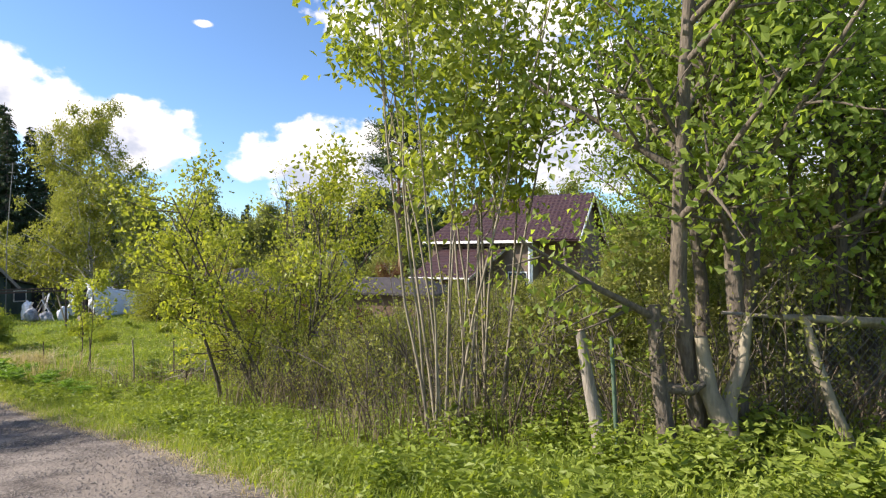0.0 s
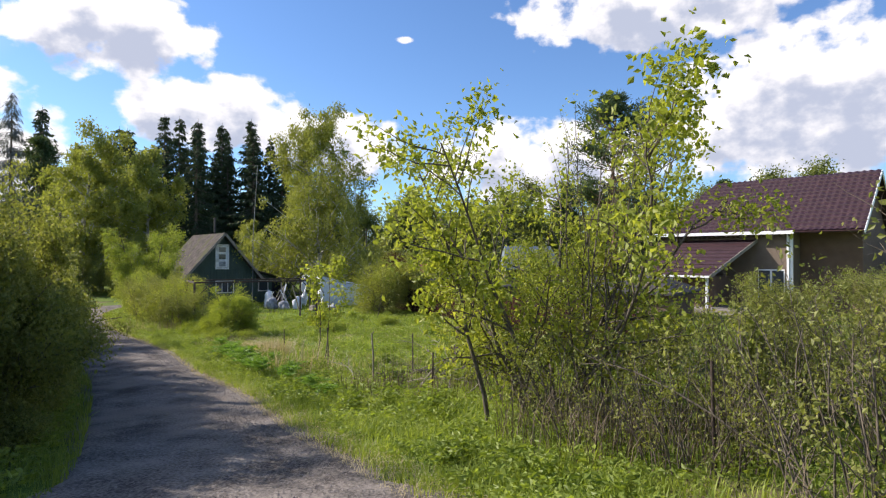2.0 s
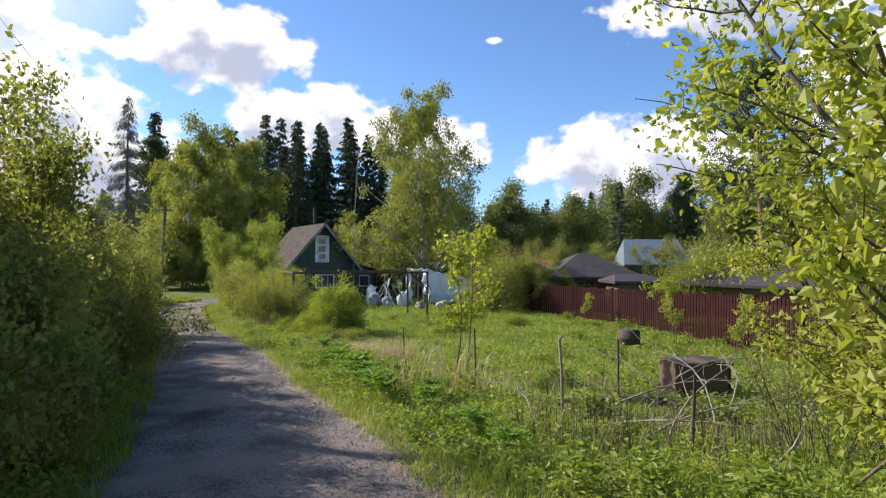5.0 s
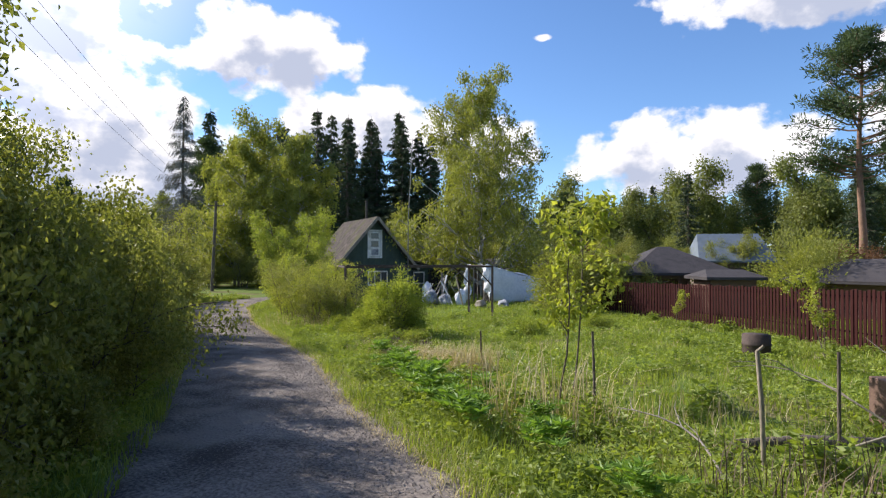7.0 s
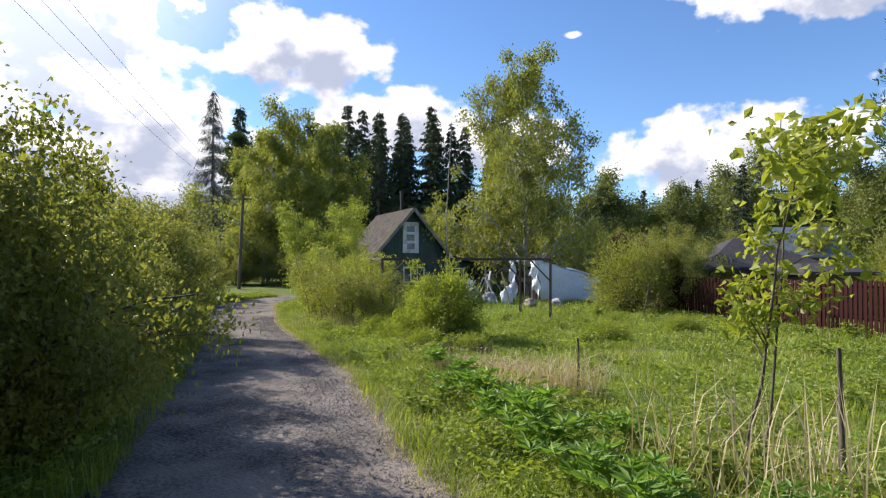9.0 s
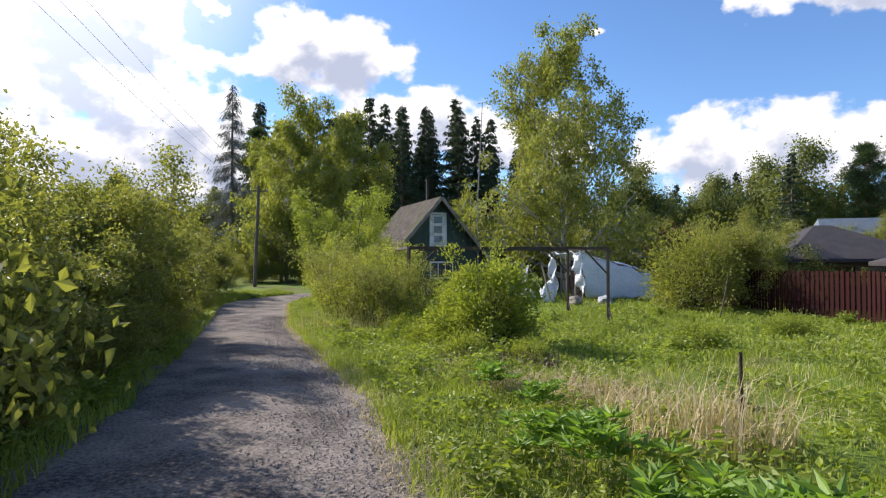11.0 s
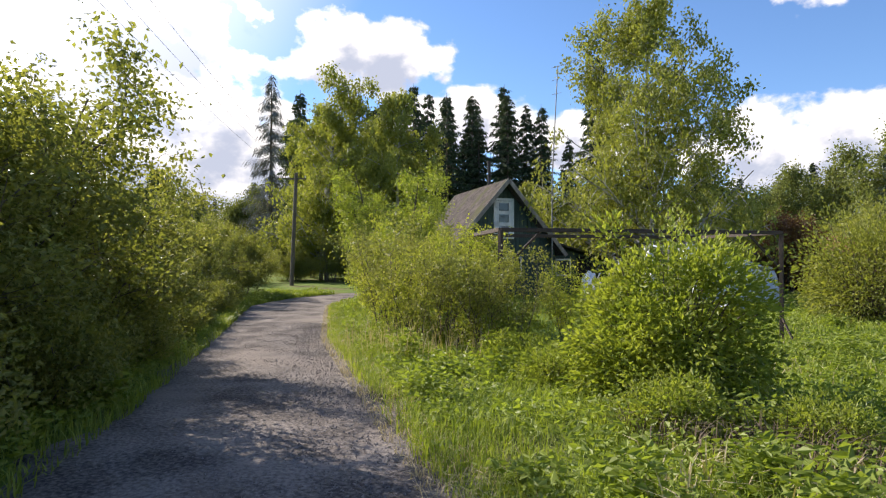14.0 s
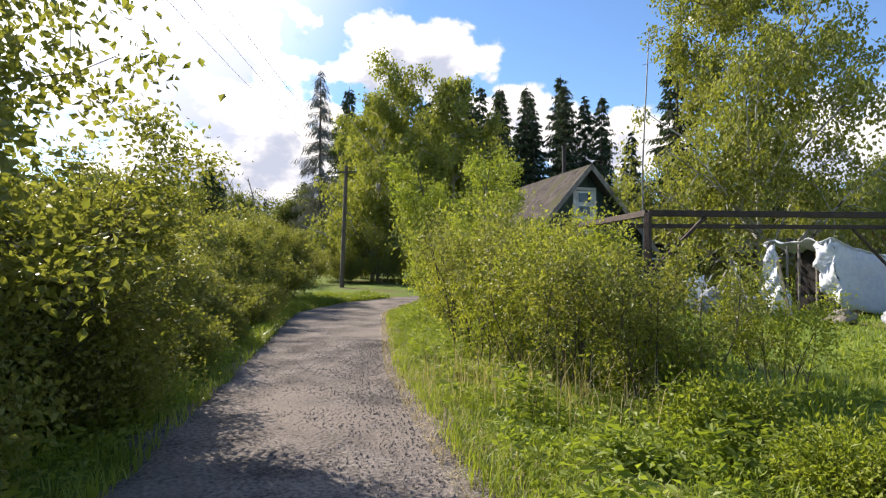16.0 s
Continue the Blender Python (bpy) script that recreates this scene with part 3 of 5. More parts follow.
BIRCH = dict(bias=1.5, taper=0.72, levels=3, kids=[58, 9], angle=60, shrink=0.34, bare=0.1, wander=0.09, lift=[0.06, 0.02, -0.2], droop=-1.3, leaf_mat=L_birch, bark=M_bark_birch, radius=0.17)
big_birch = plant_meshes(11, 16.2, stems=1, per_tip=17, leaf=0.19, scatter=0.24, **{**BIRCH, "bare": 0.05, "shrink": 0.4, "wander": 0.07})
birch_b = plant_meshes(12, 15.8, stems=2, spread=0.1, base_spread=0.5, per_tip=12, leaf=0.23, scatter=0.27, **{**BIRCH, "kids": [34, 7], "shrink": 0.36, "wander": 0.07})
birch_c = plant_meshes(14, 13.0, stems=1, per_tip=15, leaf=0.23, scatter=0.26, **{**BIRCH, "kids": [42, 7], "shrink": 0.38, "wander": 0.07})
plant("birch_tree", "tall multi-stemmed birch with fresh hanging leaves behind the greenhouse", "tree", (-25.6, 41.5), big_birch, "", 0, 0.88)
for x, y, m, s, yaw in ((-50, 40.6, birch_b, 1.0, 0), (-53.5, 46, birch_c, 1.05, 60), (-46, 43.5, birch_c, 0.95, 200), (-55, 49, birch_b, 0.95, 130), (-37, 50, birch_c, 0.5, 90), (-48.5, 47, birch_c, 0.9, 35)):
    plant("birch_tree", "tall birch with light spring leaves at the bend", "tree", (x, y), m, "birches at the bend", yaw, s)
dead_spruce = spruce_meshes(21, 24.0, 6.2, dead=True, needle=L_bare, bottom=0.2)
plant("dead_spruce", "half-dead grey spruce with hanging bare twigs", "tree", (-77, 52.5), dead_spruce)
spruces = [spruce_meshes(22, 25.0, 6.0), spruce_meshes(23, 23.0, 5.4), spruce_meshes(24, 26.0, 6.4)]
for i, (x, y, s) in enumerate(((-73.5, 76.5, 1.06), (-70, 77.5, 0.92), (-67, 79, 0.98), (-62, 80, 1.04), (-71, 82, 0.9), (-64.5, 84, 0.9), (-66, 66, 0.95), (-69, 63, 0.9), (-63, 69, 0.85), (-79, 70, 0.95), (-58, 84, 0.8), (-82, 60, 0.95), (-74, 67, 0.9), (-75.5, 80, 0.95), (-72, 79, 1.02), (-68.5, 81.5, 1.0), (-65, 78, 0.9), (-60, 78, 0.92), (-77, 75, 0.88), (-59, 81, 0.98), (-56, 80, 0.85), (-70, 70, 0.8), (-53, 82, 0.75))):
    plant("spruce_tree", "tall dark spruce at the forest edge", "tree", (x, y), spruces[i % 3], "spruces", i * 47, s)
plant("spruce_tree", "dark spruce behind the birch", "tree", (-33.5, 51.5), spruces[1], "spruces", 15, 0.68)
for i, (x, y, s) in enumerate(((-19, 78, 0.5), (-2.5, 88, 0.62), (8, 95, 0.5))):
    plant("spruce_tree", "young dark spruce among mixed trees", "tree", (x, y), spruces[i], "spruces", 15 + i * 80, s)
plant("pine_tree", "tall pine with bare red-brown trunk and high crown", "tree", (-4.3, 56.5), pine_meshes(31, 17.9, 0.45, 4.3))
far_pine = pine_meshes(32, 15.0, 0.35, 3.0)
plant("pine_tree", "pine beside the half-dead spruce", "tree", (-78, 57), far_pine, "", 40, 1.25)

# far mixed wood, in three rows that share their shapes
far_leafy = [plant_meshes(41, 11, stems=1, per_tip=9, leaf=0.3, scatter=0.55, levels=3, kids=[22, 6], angle=50, shrink=0.36, bare=0.12, leaf_mat=L_far, bark=M_bark, radius=0.15, droop=-0.5),
             plant_meshes(42, 10, stems=2, spread=0.16, per_tip=9, leaf=0.3, scatter=0.55, levels=3, kids=[14, 6], angle=52, shrink=0.4, bare=0.1, leaf_mat=L_far, bark=M_bark_birch, radius=0.13, droop=-0.7)]
rngW = np.random.default_rng(77)
n_far = 0
for yaw in np.arange(-46, 92, 2.1):
    for row, dist in enumerate((86, 100, 118)):
        d = dist + rngW.uniform(-6, 6) + (0 if yaw < 48 else 8)
        a = radians(yaw + rngW.uniform(-1, 1) + row * 0.8)
        x, y = -14 - d * math.sin(a), 16 + d * math.cos(a)
        pick = rngW.integers(0, 6)
        if 26 < yaw < 52 and pick > 1:
            pick = pick % 3
        if (row > 0 or 26 < yaw < 52) and pick < 3:
            mset, nm, lb, sc = spruces[int(pick)], "spruce_tree", "dark spruce in the far wood", rngW.uniform(0.46, 0.66)
        elif pick == 3:
            mset, nm, lb, sc = far_pine, "pine_tree", "pine in the far wood", rngW.uniform(0.8, 1.05)
        else:
            mset, nm, lb, sc = far_leafy[int(pick) % 2], "leafy_tree", "light green leafy tree in the far wood", rngW.uniform(0.95, 1.35)
        if yaw > 52:
            sc *= 0.95
        plant(nm, lb, "tree", (x, y), mset, "far wood", float(rngW.uniform(0, 360)), float(sc))

# leafy shrubs: shared shapes
HEDGE = dict(levels=3, kids=[9, 6], angle=46, shrink=0.42, bare=0.08, wander=0.16, leaf_mat=L_hedge, bark=M_bark, radius=0.035, per_tip=12, leaf=0.07, scatter=0.13)
hedge = [plant_meshes(51, 3.4, stems=11, spread=0.28, base_spread=0.6, **HEDGE), plant_meshes(52, 3.1, stems=12, spread=0.36, base_spread=0.7, **HEDGE), plant_meshes(53, 3.8, stems=9, spread=0.28, base_spread=0.5, **HEDGE)]
low = [plant_meshes(54, 1.3, stems=12, spread=0.6, base_spread=0.45, **{**HEDGE, "radius": 0.015, "kids": [6, 4], "leaf": 0.065, "per_tip": 6}), plant_meshes(55, 1.0, stems=12, spread=0.8, base_spread=0.5, **{**HEDGE, "radius": 0.012, "kids": [6, 4], "leaf": 0.07, "per_tip": 5, "leaf_mat": L_herb})]
rngH = np.random.default_rng(5)
r0, r1 = run_at(-8.5, 7.6), run_at(-31, 25)
k = 0
def hedge_height(x):
    return float(np.interp(-x, [8, 10, 12, 14, 15.5, 17, 18.5, 20, 22, 23.5, 25, 34], [2.0, 3.0, 3.6, 3.6, 3.2, 2.5, 1.9, 2.1, 2.8, 2.3, 2.0, 2.0]))


for run in np.arange(r0, r1, 1.3):
    f = (run - r0) / (r1 - r0)
    x, y = on_edge(run, 1.35 + rngH.uniform(-0.1, 0.3) + (0.9 if f > 0.7 else 0), -1)
    plant("hedge_bush", "dense leafy bush overhanging the lane", "bush", (x, y), hedge[k % 3], "bushes along the lane", rngH.uniform(0, 360), (0.75, 0.75, float(rngH.uniform(0.8, 0.98)) * hedge_height(x) / 3.3))
    x, y = on_edge(run + 0.6, 2.7 + rngH.uniform(-0.3, 0.5), -1)
    plant("hedge_bush", "tall leafy bush in the roadside thicket", "bush", (x, y), hedge[(k + 1) % 3], "bushes along the lane", rngH.uniform(0, 360), (0.85, 0.85, float(rngH.uniform(0.9, 1.12)) * hedge_height(x) / 3.3))
    if k % 2 == 0:
        x, y = on_edge(run + 0.4, 0.7, -1)
        plant("low_bush", "low leafy undergrowth at the lane's edge", "bush", (x, y), low[k % 2], "low bushes", rngH.uniform(0, 360), float(rngH.uniform(0.5, 0.8)))
    k += 1
x, y = on_edge(run_at(-21.0, 17.2), 1.7, -1)
plant("hedge_bush", "tall bush rising above the roadside thicket", "bush", (x, y), hedge[2], "bushes along the lane", 40, 0.88)
for x, y, s in ((-37.5, 27.0, 0.9), (-40, 27.5, 0.6), (-42.5, 39, 0.7), (-39, 41, 1.0), (-46, 29, 0.9), (-47, 39, 0.9), (-50, 33, 0.7), (-49, 37.5, 0.7), (-52, 39, 0.9), (-54, 42.5, 1.0), (-47.5, 42.5, 0.9), (-44, 42, 0.8), (-36, 24, 1.0), (-52, 31, 1.3), (-55, 34, 1.3)):
    plant("hedge_bush", "leafy bush beyond the road bend", "bush", (x, y), hedge[int(abs(x)) % 3], "bushes past the bend", x * 37, s)

# bushes between lane and cottage
tall_yellow = plant_meshes(61, 5.0, stems=6, spread=0.13, base_spread=0.6, per_tip=9, leaf=0.09, scatter=0.18, levels=3, kids=[22, 6], angle=46, shrink=0.27, bare=0.03, bias=2.0, leaf_mat=L_mid, bark=M_bark, radius=0.06)
plant("tall_bush", "tall bright green bush beside the lane before the cottage", "bush", (-31.1, 30.4), tall_yellow, "", 0, 1.05)
plant("tall_bush", "bright green bush before the cottage", "bush", (-29.9, 29.6), tall_yellow, "", 140, 0.74)
plant("tall_bush", "bright green bush close to the lane", "bush", (-28.6, 27.2), tall_yellow, "", 250, 0.52)
thin = [plant_meshes(62 + i, 2.3, stems=8, spread=0.3, base_spread=0.45, per_tip=3, leaf=0.06, scatter=0.1, levels=3, kids=[8, 5], angle=38, shrink=0.36, bare=0.2, leaf_mat=(L_yellow, L_hedge)[i], bark=M_bark, radius=0.016) for i in range(2)]
for i, (x, y, s) in enumerate(((-25.4, 24.6, 0.75), (-24.2, 23.8, 1.1), (-23.0, 22.9, 0.7), (-24.0, 25.2, 1.05), (-22.3, 23.6, 0.9), (-21.6, 22.4, 0.85), (-26.4, 26.0, 1.1), (-20.6, 22.6, 0.75), (-22.9, 24.9, 0.9), (-25.5, 27, 1.1), (-20.0, 24.0, 0.6))):
    plant("thin_bush", "thin yellow-green bush with brown twigs", "bush", (x, y), thin[i % 2], "thin bushes", i * 67, s)
round_bush = clump_bush(65, 0.98, 1.7, 150, 150, 0.066, L_mid, M_bark, 0.115)
plant("round_bush", "dense rounded bright green bush in the garden", "bush", (-17.5, 21.5), round_bush)
small_bush = clump_bush(67, 0.75, 0.7, 80, 60, 0.07, L_mid, M_bark, 0.12)
for i, (x, y, s) in enumerate(((-18.7, 21.2, 0.6), (-19.8, 21.9, 0.7), (-17.0, 20.2, 0.6), (-15.9, 20.4, 0.5), (-20.9, 23.2, 1.0), (-14.2, 24.0, 0.7), (-13.2, 27.0, 0.7))):
    plant("small_bush", "low mounded green bush among the weeds", "bush", (x, y), small_bush, "low garden bushes", i * 71, s)
plant("garden_bush", "olive green bush beside the dark red fence", "bush", (-16.9, 33.8), clump_bush(68, 1.5, 3.1, 170, 90, 0.1, L_birch, M_bark, 0.26), "", 30, 1.0)
plant("garden_bush", "green bush beside the greenhouse", "bush", (-15.4, 35.4), hedge[0], "", 80, 0.95)
for x, y, s in ((-18.5, 52, 1.3), (-21, 55, 1.2), (-16, 56, 1.1), (-29, 47, 1.25), (-33, 44, 1.3), (-35.5, 47, 1.3), (-23, 48, 1.1), (-12, 60, 1.3), (-6, 62, 1.3), (0, 60, 1.2), (-26, 56, 1.4), (6, 58, 1.3), (12, 52, 1.4), (16, 46, 1.4)):
    plant("garden_bush", "leafy garden bush behind the fence", "bush", (x, y), hedge[int(abs(x * 3)) % 3], "garden bushes", x * 71, s)
plant("garden_bush", "wide rounded light green bush behind the dark red fence", "bush", (-7.4, 37.4), clump_bush(69, 2.1, 3.4, 190, 90, 0.12, L_birch, M_bark, 0.3))
plum = plant_meshes(66, 3.0, stems=6, spread=0.35, per_tip=5, leaf=0.12, scatter=0.2, levels=3, kids=[9, 6], angle=45, shrink=0.4, bare=0.1, leaf_mat=L_plum, bark=M_bark, radius=0.04)
plant("plum_bush", "reddish-leaved plum bush behind the fence", "bush", (-4.8, 52), plum)
plant("plum_bush", "reddish-leaved bush behind the greenhouse", "bush", (-21, 46), plum, "", 90, 1.1)

# saplings and roadside trees
sapling = plant_meshes(71, 3.0, stems=2, spread=0.1, base_spread=0.12, per_tip=3, leaf=0.085, scatter=0.07, levels=3, kids=[9, 4], angle=50, shrink=0.25, bare=0.35, leaf_mat=L_yellow, bark=M_bark, radius=0.018)
plant("sapling", "young sapling with sparse yellow-green leaves", "tree", (-10.1, 15.9), sapling, "saplings", 0, 1.12)
plant("sapling", "leafy sapling in front of the fence", "tree", (-6.9, 22.4), sapling, "saplings", 220, 0.75)
plant("sapling", "leafy sapling close to the dark red fence", "tree", (-5.6, 20.4), sapling, "saplings", 20, 0.6)
plant("sapling", "sapling before the fence panels", "tree", (-11.2, 29.4), sapling, "saplings", 20, 0.5)

ROADSIDE = dict(levels=3, angle=40, wander=0.1, bark=M_bark)
shrub_c = plant_meshes(81, 4.7, stems=8, spread=0.34, base_spread=0.4, per_tip=4, leaf=0.085, scatter=0.11, kids=[13, 5], shrink=0.34, bare=0.2, leaf_mat=L_yellow, radius=0.045, **{**ROADSIDE, "angle": 54, "wander": 0.14})
plant("roadside_shrub", "tall yellow-green shrub with many dark stems", "tree", (-3.3, 11.3), shrub_c)
plant("roadside_shrub", "leaning yellow-green shrub at the verge", "tree", (-4.0, 11.9), shrub_c, "", 150, 0.62)
slim = plant_meshes(82, 3.2, stems=1, per_tip=4, leaf=0.1, scatter=0.1, kids=[9, 4], shrink=0.34, bare=0.4, leaf_mat=L_yellow, radius=0.05, **ROADSIDE)
plant("slim_tree", "slim roadside tree with a pale trunk", "tree", (-4.15, 10.7), slim)
bare_twigs = plant_meshes(83, 5.2, stems=8, spread=0.16, base_spread=0.35, per_tip=1, leaf=0.05, scatter=0.05, kids=[7, 3], shrink=0.26, bare=0.4, leaf_mat=L_yellow, radius=0.025, **{**ROADSIDE, "angle": 22})
plant("bare_shrub", "shrub of tall bare twigs above its neighbours", "tree", (-2.7, 10.9), bare_twigs, "", 0, 0.95)
ash = plant_meshes(84, 6.4, stems=10, spread=0.12, base_spread=0.32, per_tip=4, leaf=0.11, scatter=0.16, kids=[6, 3], shrink=0.22, bare=0.42, leaf_mat=L_mid, radius=0.024, **{**ROADSIDE, "bark": M_bark_light, "angle": 42, "wander": 0.05})
plant("ash_tree", "many-stemmed young tree with pale straight stems", "tree", (0.0, 6.0), ash, "", 60, 0.9)
plant("ash_tree", "many-stemmed young tree with bright green crown", "tree", (0.5, 7.0), ash)
brush = plant_meshes(85, 2.0, stems=22, spread=0.45, base_spread=0.6, per_tip=1, leaf=0.045, scatter=0.05, kids=[6, 3], shrink=0.35, bare=0.15, leaf_mat=L_hedge, radius=0.014, **ROADSIDE)
for i, (x, y, s) in enumerate(((0.5, 6.6, 1.1), (-0.6, 7.2, 0.9), (-1.6, 8.6, 0.75), (-2.6, 9.5, 0.75), (2.2, 5.6, 0.9), (3.4, 5.6, 1.0), (4.5, 6.0, 1.1), (-3.6, 12.4, 0.9), (-1.0, 9.2, 0.7), (1.4, 7.6, 0.8), (0.2, 8.6, 0.65), (-0.6, 10.4, 0.9), (0.8, 10.0, 1.0), (2.2, 10.8, 1.0), (-1.4, 11.6, 0.8), (0.6, 12.0, 1.0), (2.4, 12.6, 1.0), (-2.6, 13.4, 0.75), (-0.4, 13.6, 0.9), (4.0, 12.0, 1.1), (1.6, 14.6, 1.0), (-4.6, 13.4, 0.7))):
    plant("brushwood", "tangle of bare brown brushwood with few leaves", "bush", (x, y), brush, "brushwood", i * 53, s)
maple = plant_meshes(86, 6.5, stems=4, spread=0.3, base_spread=0.3, per_tip=8, leaf=0.08, scatter=0.22, kids=[16, 6], shrink=0.36, bare=0.22, leaf_mat=L_dark, radius=0.1, **{**ROADSIDE, "angle": 58})
plant("shade_tree", "dense dark green roadside tree with crooked trunks", "tree", (2.5, 5.2), maple, "", 0, 1.0)
plant("shade_tree", "dark green tree deeper in the thicket", "tree", (4.9, 6.6), maple, "", 110, 1.0)
plant("shade_tree", "green tree behind the wire fence", "tree", (4.0, 10.0), maple, "", 220, 0.9)
plant("shade_tree", "green tree behind the wire fence", "tree", (8.5, 9.0), maple, "", 20, 1.1)
for x, y, s, i in ((2.2, 8.5, 0.55, 0), (3.8, 8.0, 0.7, 1), (6.2, 8.2, 0.9, 2), (6.5, 5.0, 0.9, 1), (-0.3, 11.5, 0.34, 0), (2.5, 13, 0.4, 2), (5.5, 13, 0.6, 1), (8, 5, 1, 0), (9, 12, 1.0, 2), (0.5, 15, 0.36, 1), (-1.5, 17, 0.4, 0), (1.5, 18, 0.55, 2), (3.8, 17, 0.6, 1), (6, 19, 0.7, 0), (4.5, 22, 0.6, 2), (8, 23, 0.7, 1), (1.5, 24, 0.45, 0)):
    plant("thicket_bush", "leafy thicket bush behind the wire fence", "bush", (x, y), hedge[i], "thicket", x * 91, s)
snag = plant_meshes(87, 9.5, stems=2, spread=0.06, per_tip=1, leaf=0.03, scatter=0.01, levels=2, kids=[8], angle=35, shrink=0.16, bare=0.45, leaf_mat=L_bare, bark=M_oldwood, radius=0.15)
plant("dead_tree", "bare dead tree with short branches", "tree", (-62.5, 37.5), snag)

# ---- cottage ----
def cottage():
    """Small A-roofed cottage; local y runs back along the ridge, the front gable is at y = 0."""
    ob = thing("cottage", "small old dark green wooden cottage with a steep mossy roof", "house", (-29.75, 35.35, -2.35), yaw=60)
    hw, eave, top, length = 2.5, 1.75, 5.05, 6.0
    prof = [(-hw, -0.1), (hw, -0.1), (hw, eave + 0.35), (0, top - 0.12), (-hw, eave + 0.35)]
    wall = part("wall", prism_mesh("wall", prof, 0.0, length, M_greenwall), ob)
    nb = 26
    for i in range(nb):
        x0 = -hw + 2 * hw * i / nb
        x1 = x0 + 2 * hw / nb - 0.012
        t0, t1 = [(top - 0.14) - (top - eave - 0.5) * abs(x) / hw for x in (x0, x1)]
        part("board", prism_mesh("board", [(x0, 0), (x1, 0), (x1, t1), (x0, t0)], -0.025, 0.001, M_greenwall), wall)
    for s in (-1, 1):
        low_z = eave - 0.45 if s < 0 else eave + 0.1
        run = hw + (0.75 if s < 0 else 0.25)
        roof = part("roof", slab_mesh("roof", [(0, -0.55, top), (s * run, -0.55, low_z), (s * run, length + 0.3, low_z), (0, length + 0.3, top)], 0.09, M_oldroof), ob, "weathered corrugated slate roof")
        ln = math.hypot(run, top - low_z)
        for i in range(5):
            f0, f1 = i / 5, (i + 1) / 5 + 0.02
            lift = 0.022 + 0.004 * i
            c = [(s * run * f, y, top - (top - low_z) * f + lift) for f, y in ((f0, -0.6), (f1, -0.6), (f1, length + 0.35), (f0, length + 0.35))]
            part("slate_course", slab_mesh("slate_course", c, 0.02, M_oldroof), roof)
        part("bargeboard", bar_mesh("bargeboard", (0, -0.62, top - 0.06), (s * run, -0.62, low_z - 0.06), 0.03, 0.17, M_oldwood), ob, "grey weathered bargeboard")
    win = part("window", box_mesh("window", (0.74, 0.05, 1.5), M_whitepaint, (0.0, -0.035, 3.4)), ob, "peeling white gable door with panels")
    for dx in (-0.42, 0.42):
        part("frame", box_mesh("frame", (0.11, 0.07, 1.74), M_whitepaint, (dx, -0.05, 3.4)), win)
    for dz in (-0.82, 0.82):
        part("frame", box_mesh("frame", (0.95, 0.075, 0.11), M_whitepaint, (0.0, -0.05, 3.4 + dz)), win)
    for dz in (-0.5, 0.0, 0.5):
        part("pane", box_mesh("pane", (0.46, 0.02, 0.34), M_glass if dz > -0.2 else M_junk, (0.0, -0.063, 3.4 + dz), bevel=0.0), win)
    low_win = part("window", box_mesh("window", (1.3, 0.05, 0.9), M_whitepaint, (0.2, -0.035, 1.3)), ob)
    for dx in (-0.4, 0.0, 0.4):
        part("pane", box_mesh("pane", (0.34, 0.02, 0.74), M_glass, (0.2 + dx, -0.065, 1.3), bevel=0.0), low_win)
    pipe = part("stove_pipe", tube_mesh("stove_pipe", [(np.array([[0.25, 2.2, top - 0.5], [0.25, 2.2, top + 1.15]]), np.array([0.075, 0.075]))], M_stovepipe, 10), ob, "rusty stove pipe through the roof")
    part("cap", tube_mesh("cap", [(np.array([[0.25, 2.2, top + 1.15], [0.25, 2.2, top + 1.2]]), np.array([0.11, 0.1]))], M_stovepipe, 10), pipe)
    # lean-to on the garden side
    part("annex_wall", prism_mesh("annex_wall", [(hw - 0.02, -0.1), (hw + 3.0, -0.1), (hw + 3.0, 1.55), (hw - 0.02, 2.35)], 0.7, length, M_greenwall), ob)
    part("annex_roof", slab_mesh("annex_roof", [(hw - 0.1, 0.3, 2.5), (hw + 3.4, 0.3, 1.58), (hw + 3.4, length + 0.2, 1.58), (hw - 0.1, length + 0.2, 2.5)], 0.08, M_oldroof), ob)
    part("annex_door", box_mesh("annex_door", (0.8, 0.05, 1.75), M_dark, (hw + 1.9, 0.66, 0.88)), ob)
    w2 = part("window", box_mesh("window", (0.8, 0.06, 0.8), M_whitepaint, (hw + 0.8, 0.66, 1.25)), ob)
    part("pane", box_mesh("pane", (0.64, 0.02, 0.64), M_glass, (hw + 0.8, 0.625, 1.25), bevel=0), w2)
    return ob


cottage()
mast = thing("antenna_mast", "thin tall antenna mast beside the cottage", "antenna", (-27.9, 36.3, -2.35))
part("pole", tube_mesh("pole", [(np.array([[0, 0, 0], [-0.02, 0.05, 5], [0.18, 0.2, 9.9]]), np.array([0.035, 0.03, 0.018]))], M_galv), mast)
for z in (9.85, 9.3, 8.7):
    part("element", tube_mesh("element", [(np.array([[0.17 - 0.25, 0.15, z], [0.17 + (1.2 if z > 9.8 else 0.2), 0.15, z]]), np.array([0.011, 0.008]))], M_galv, 5), mast)

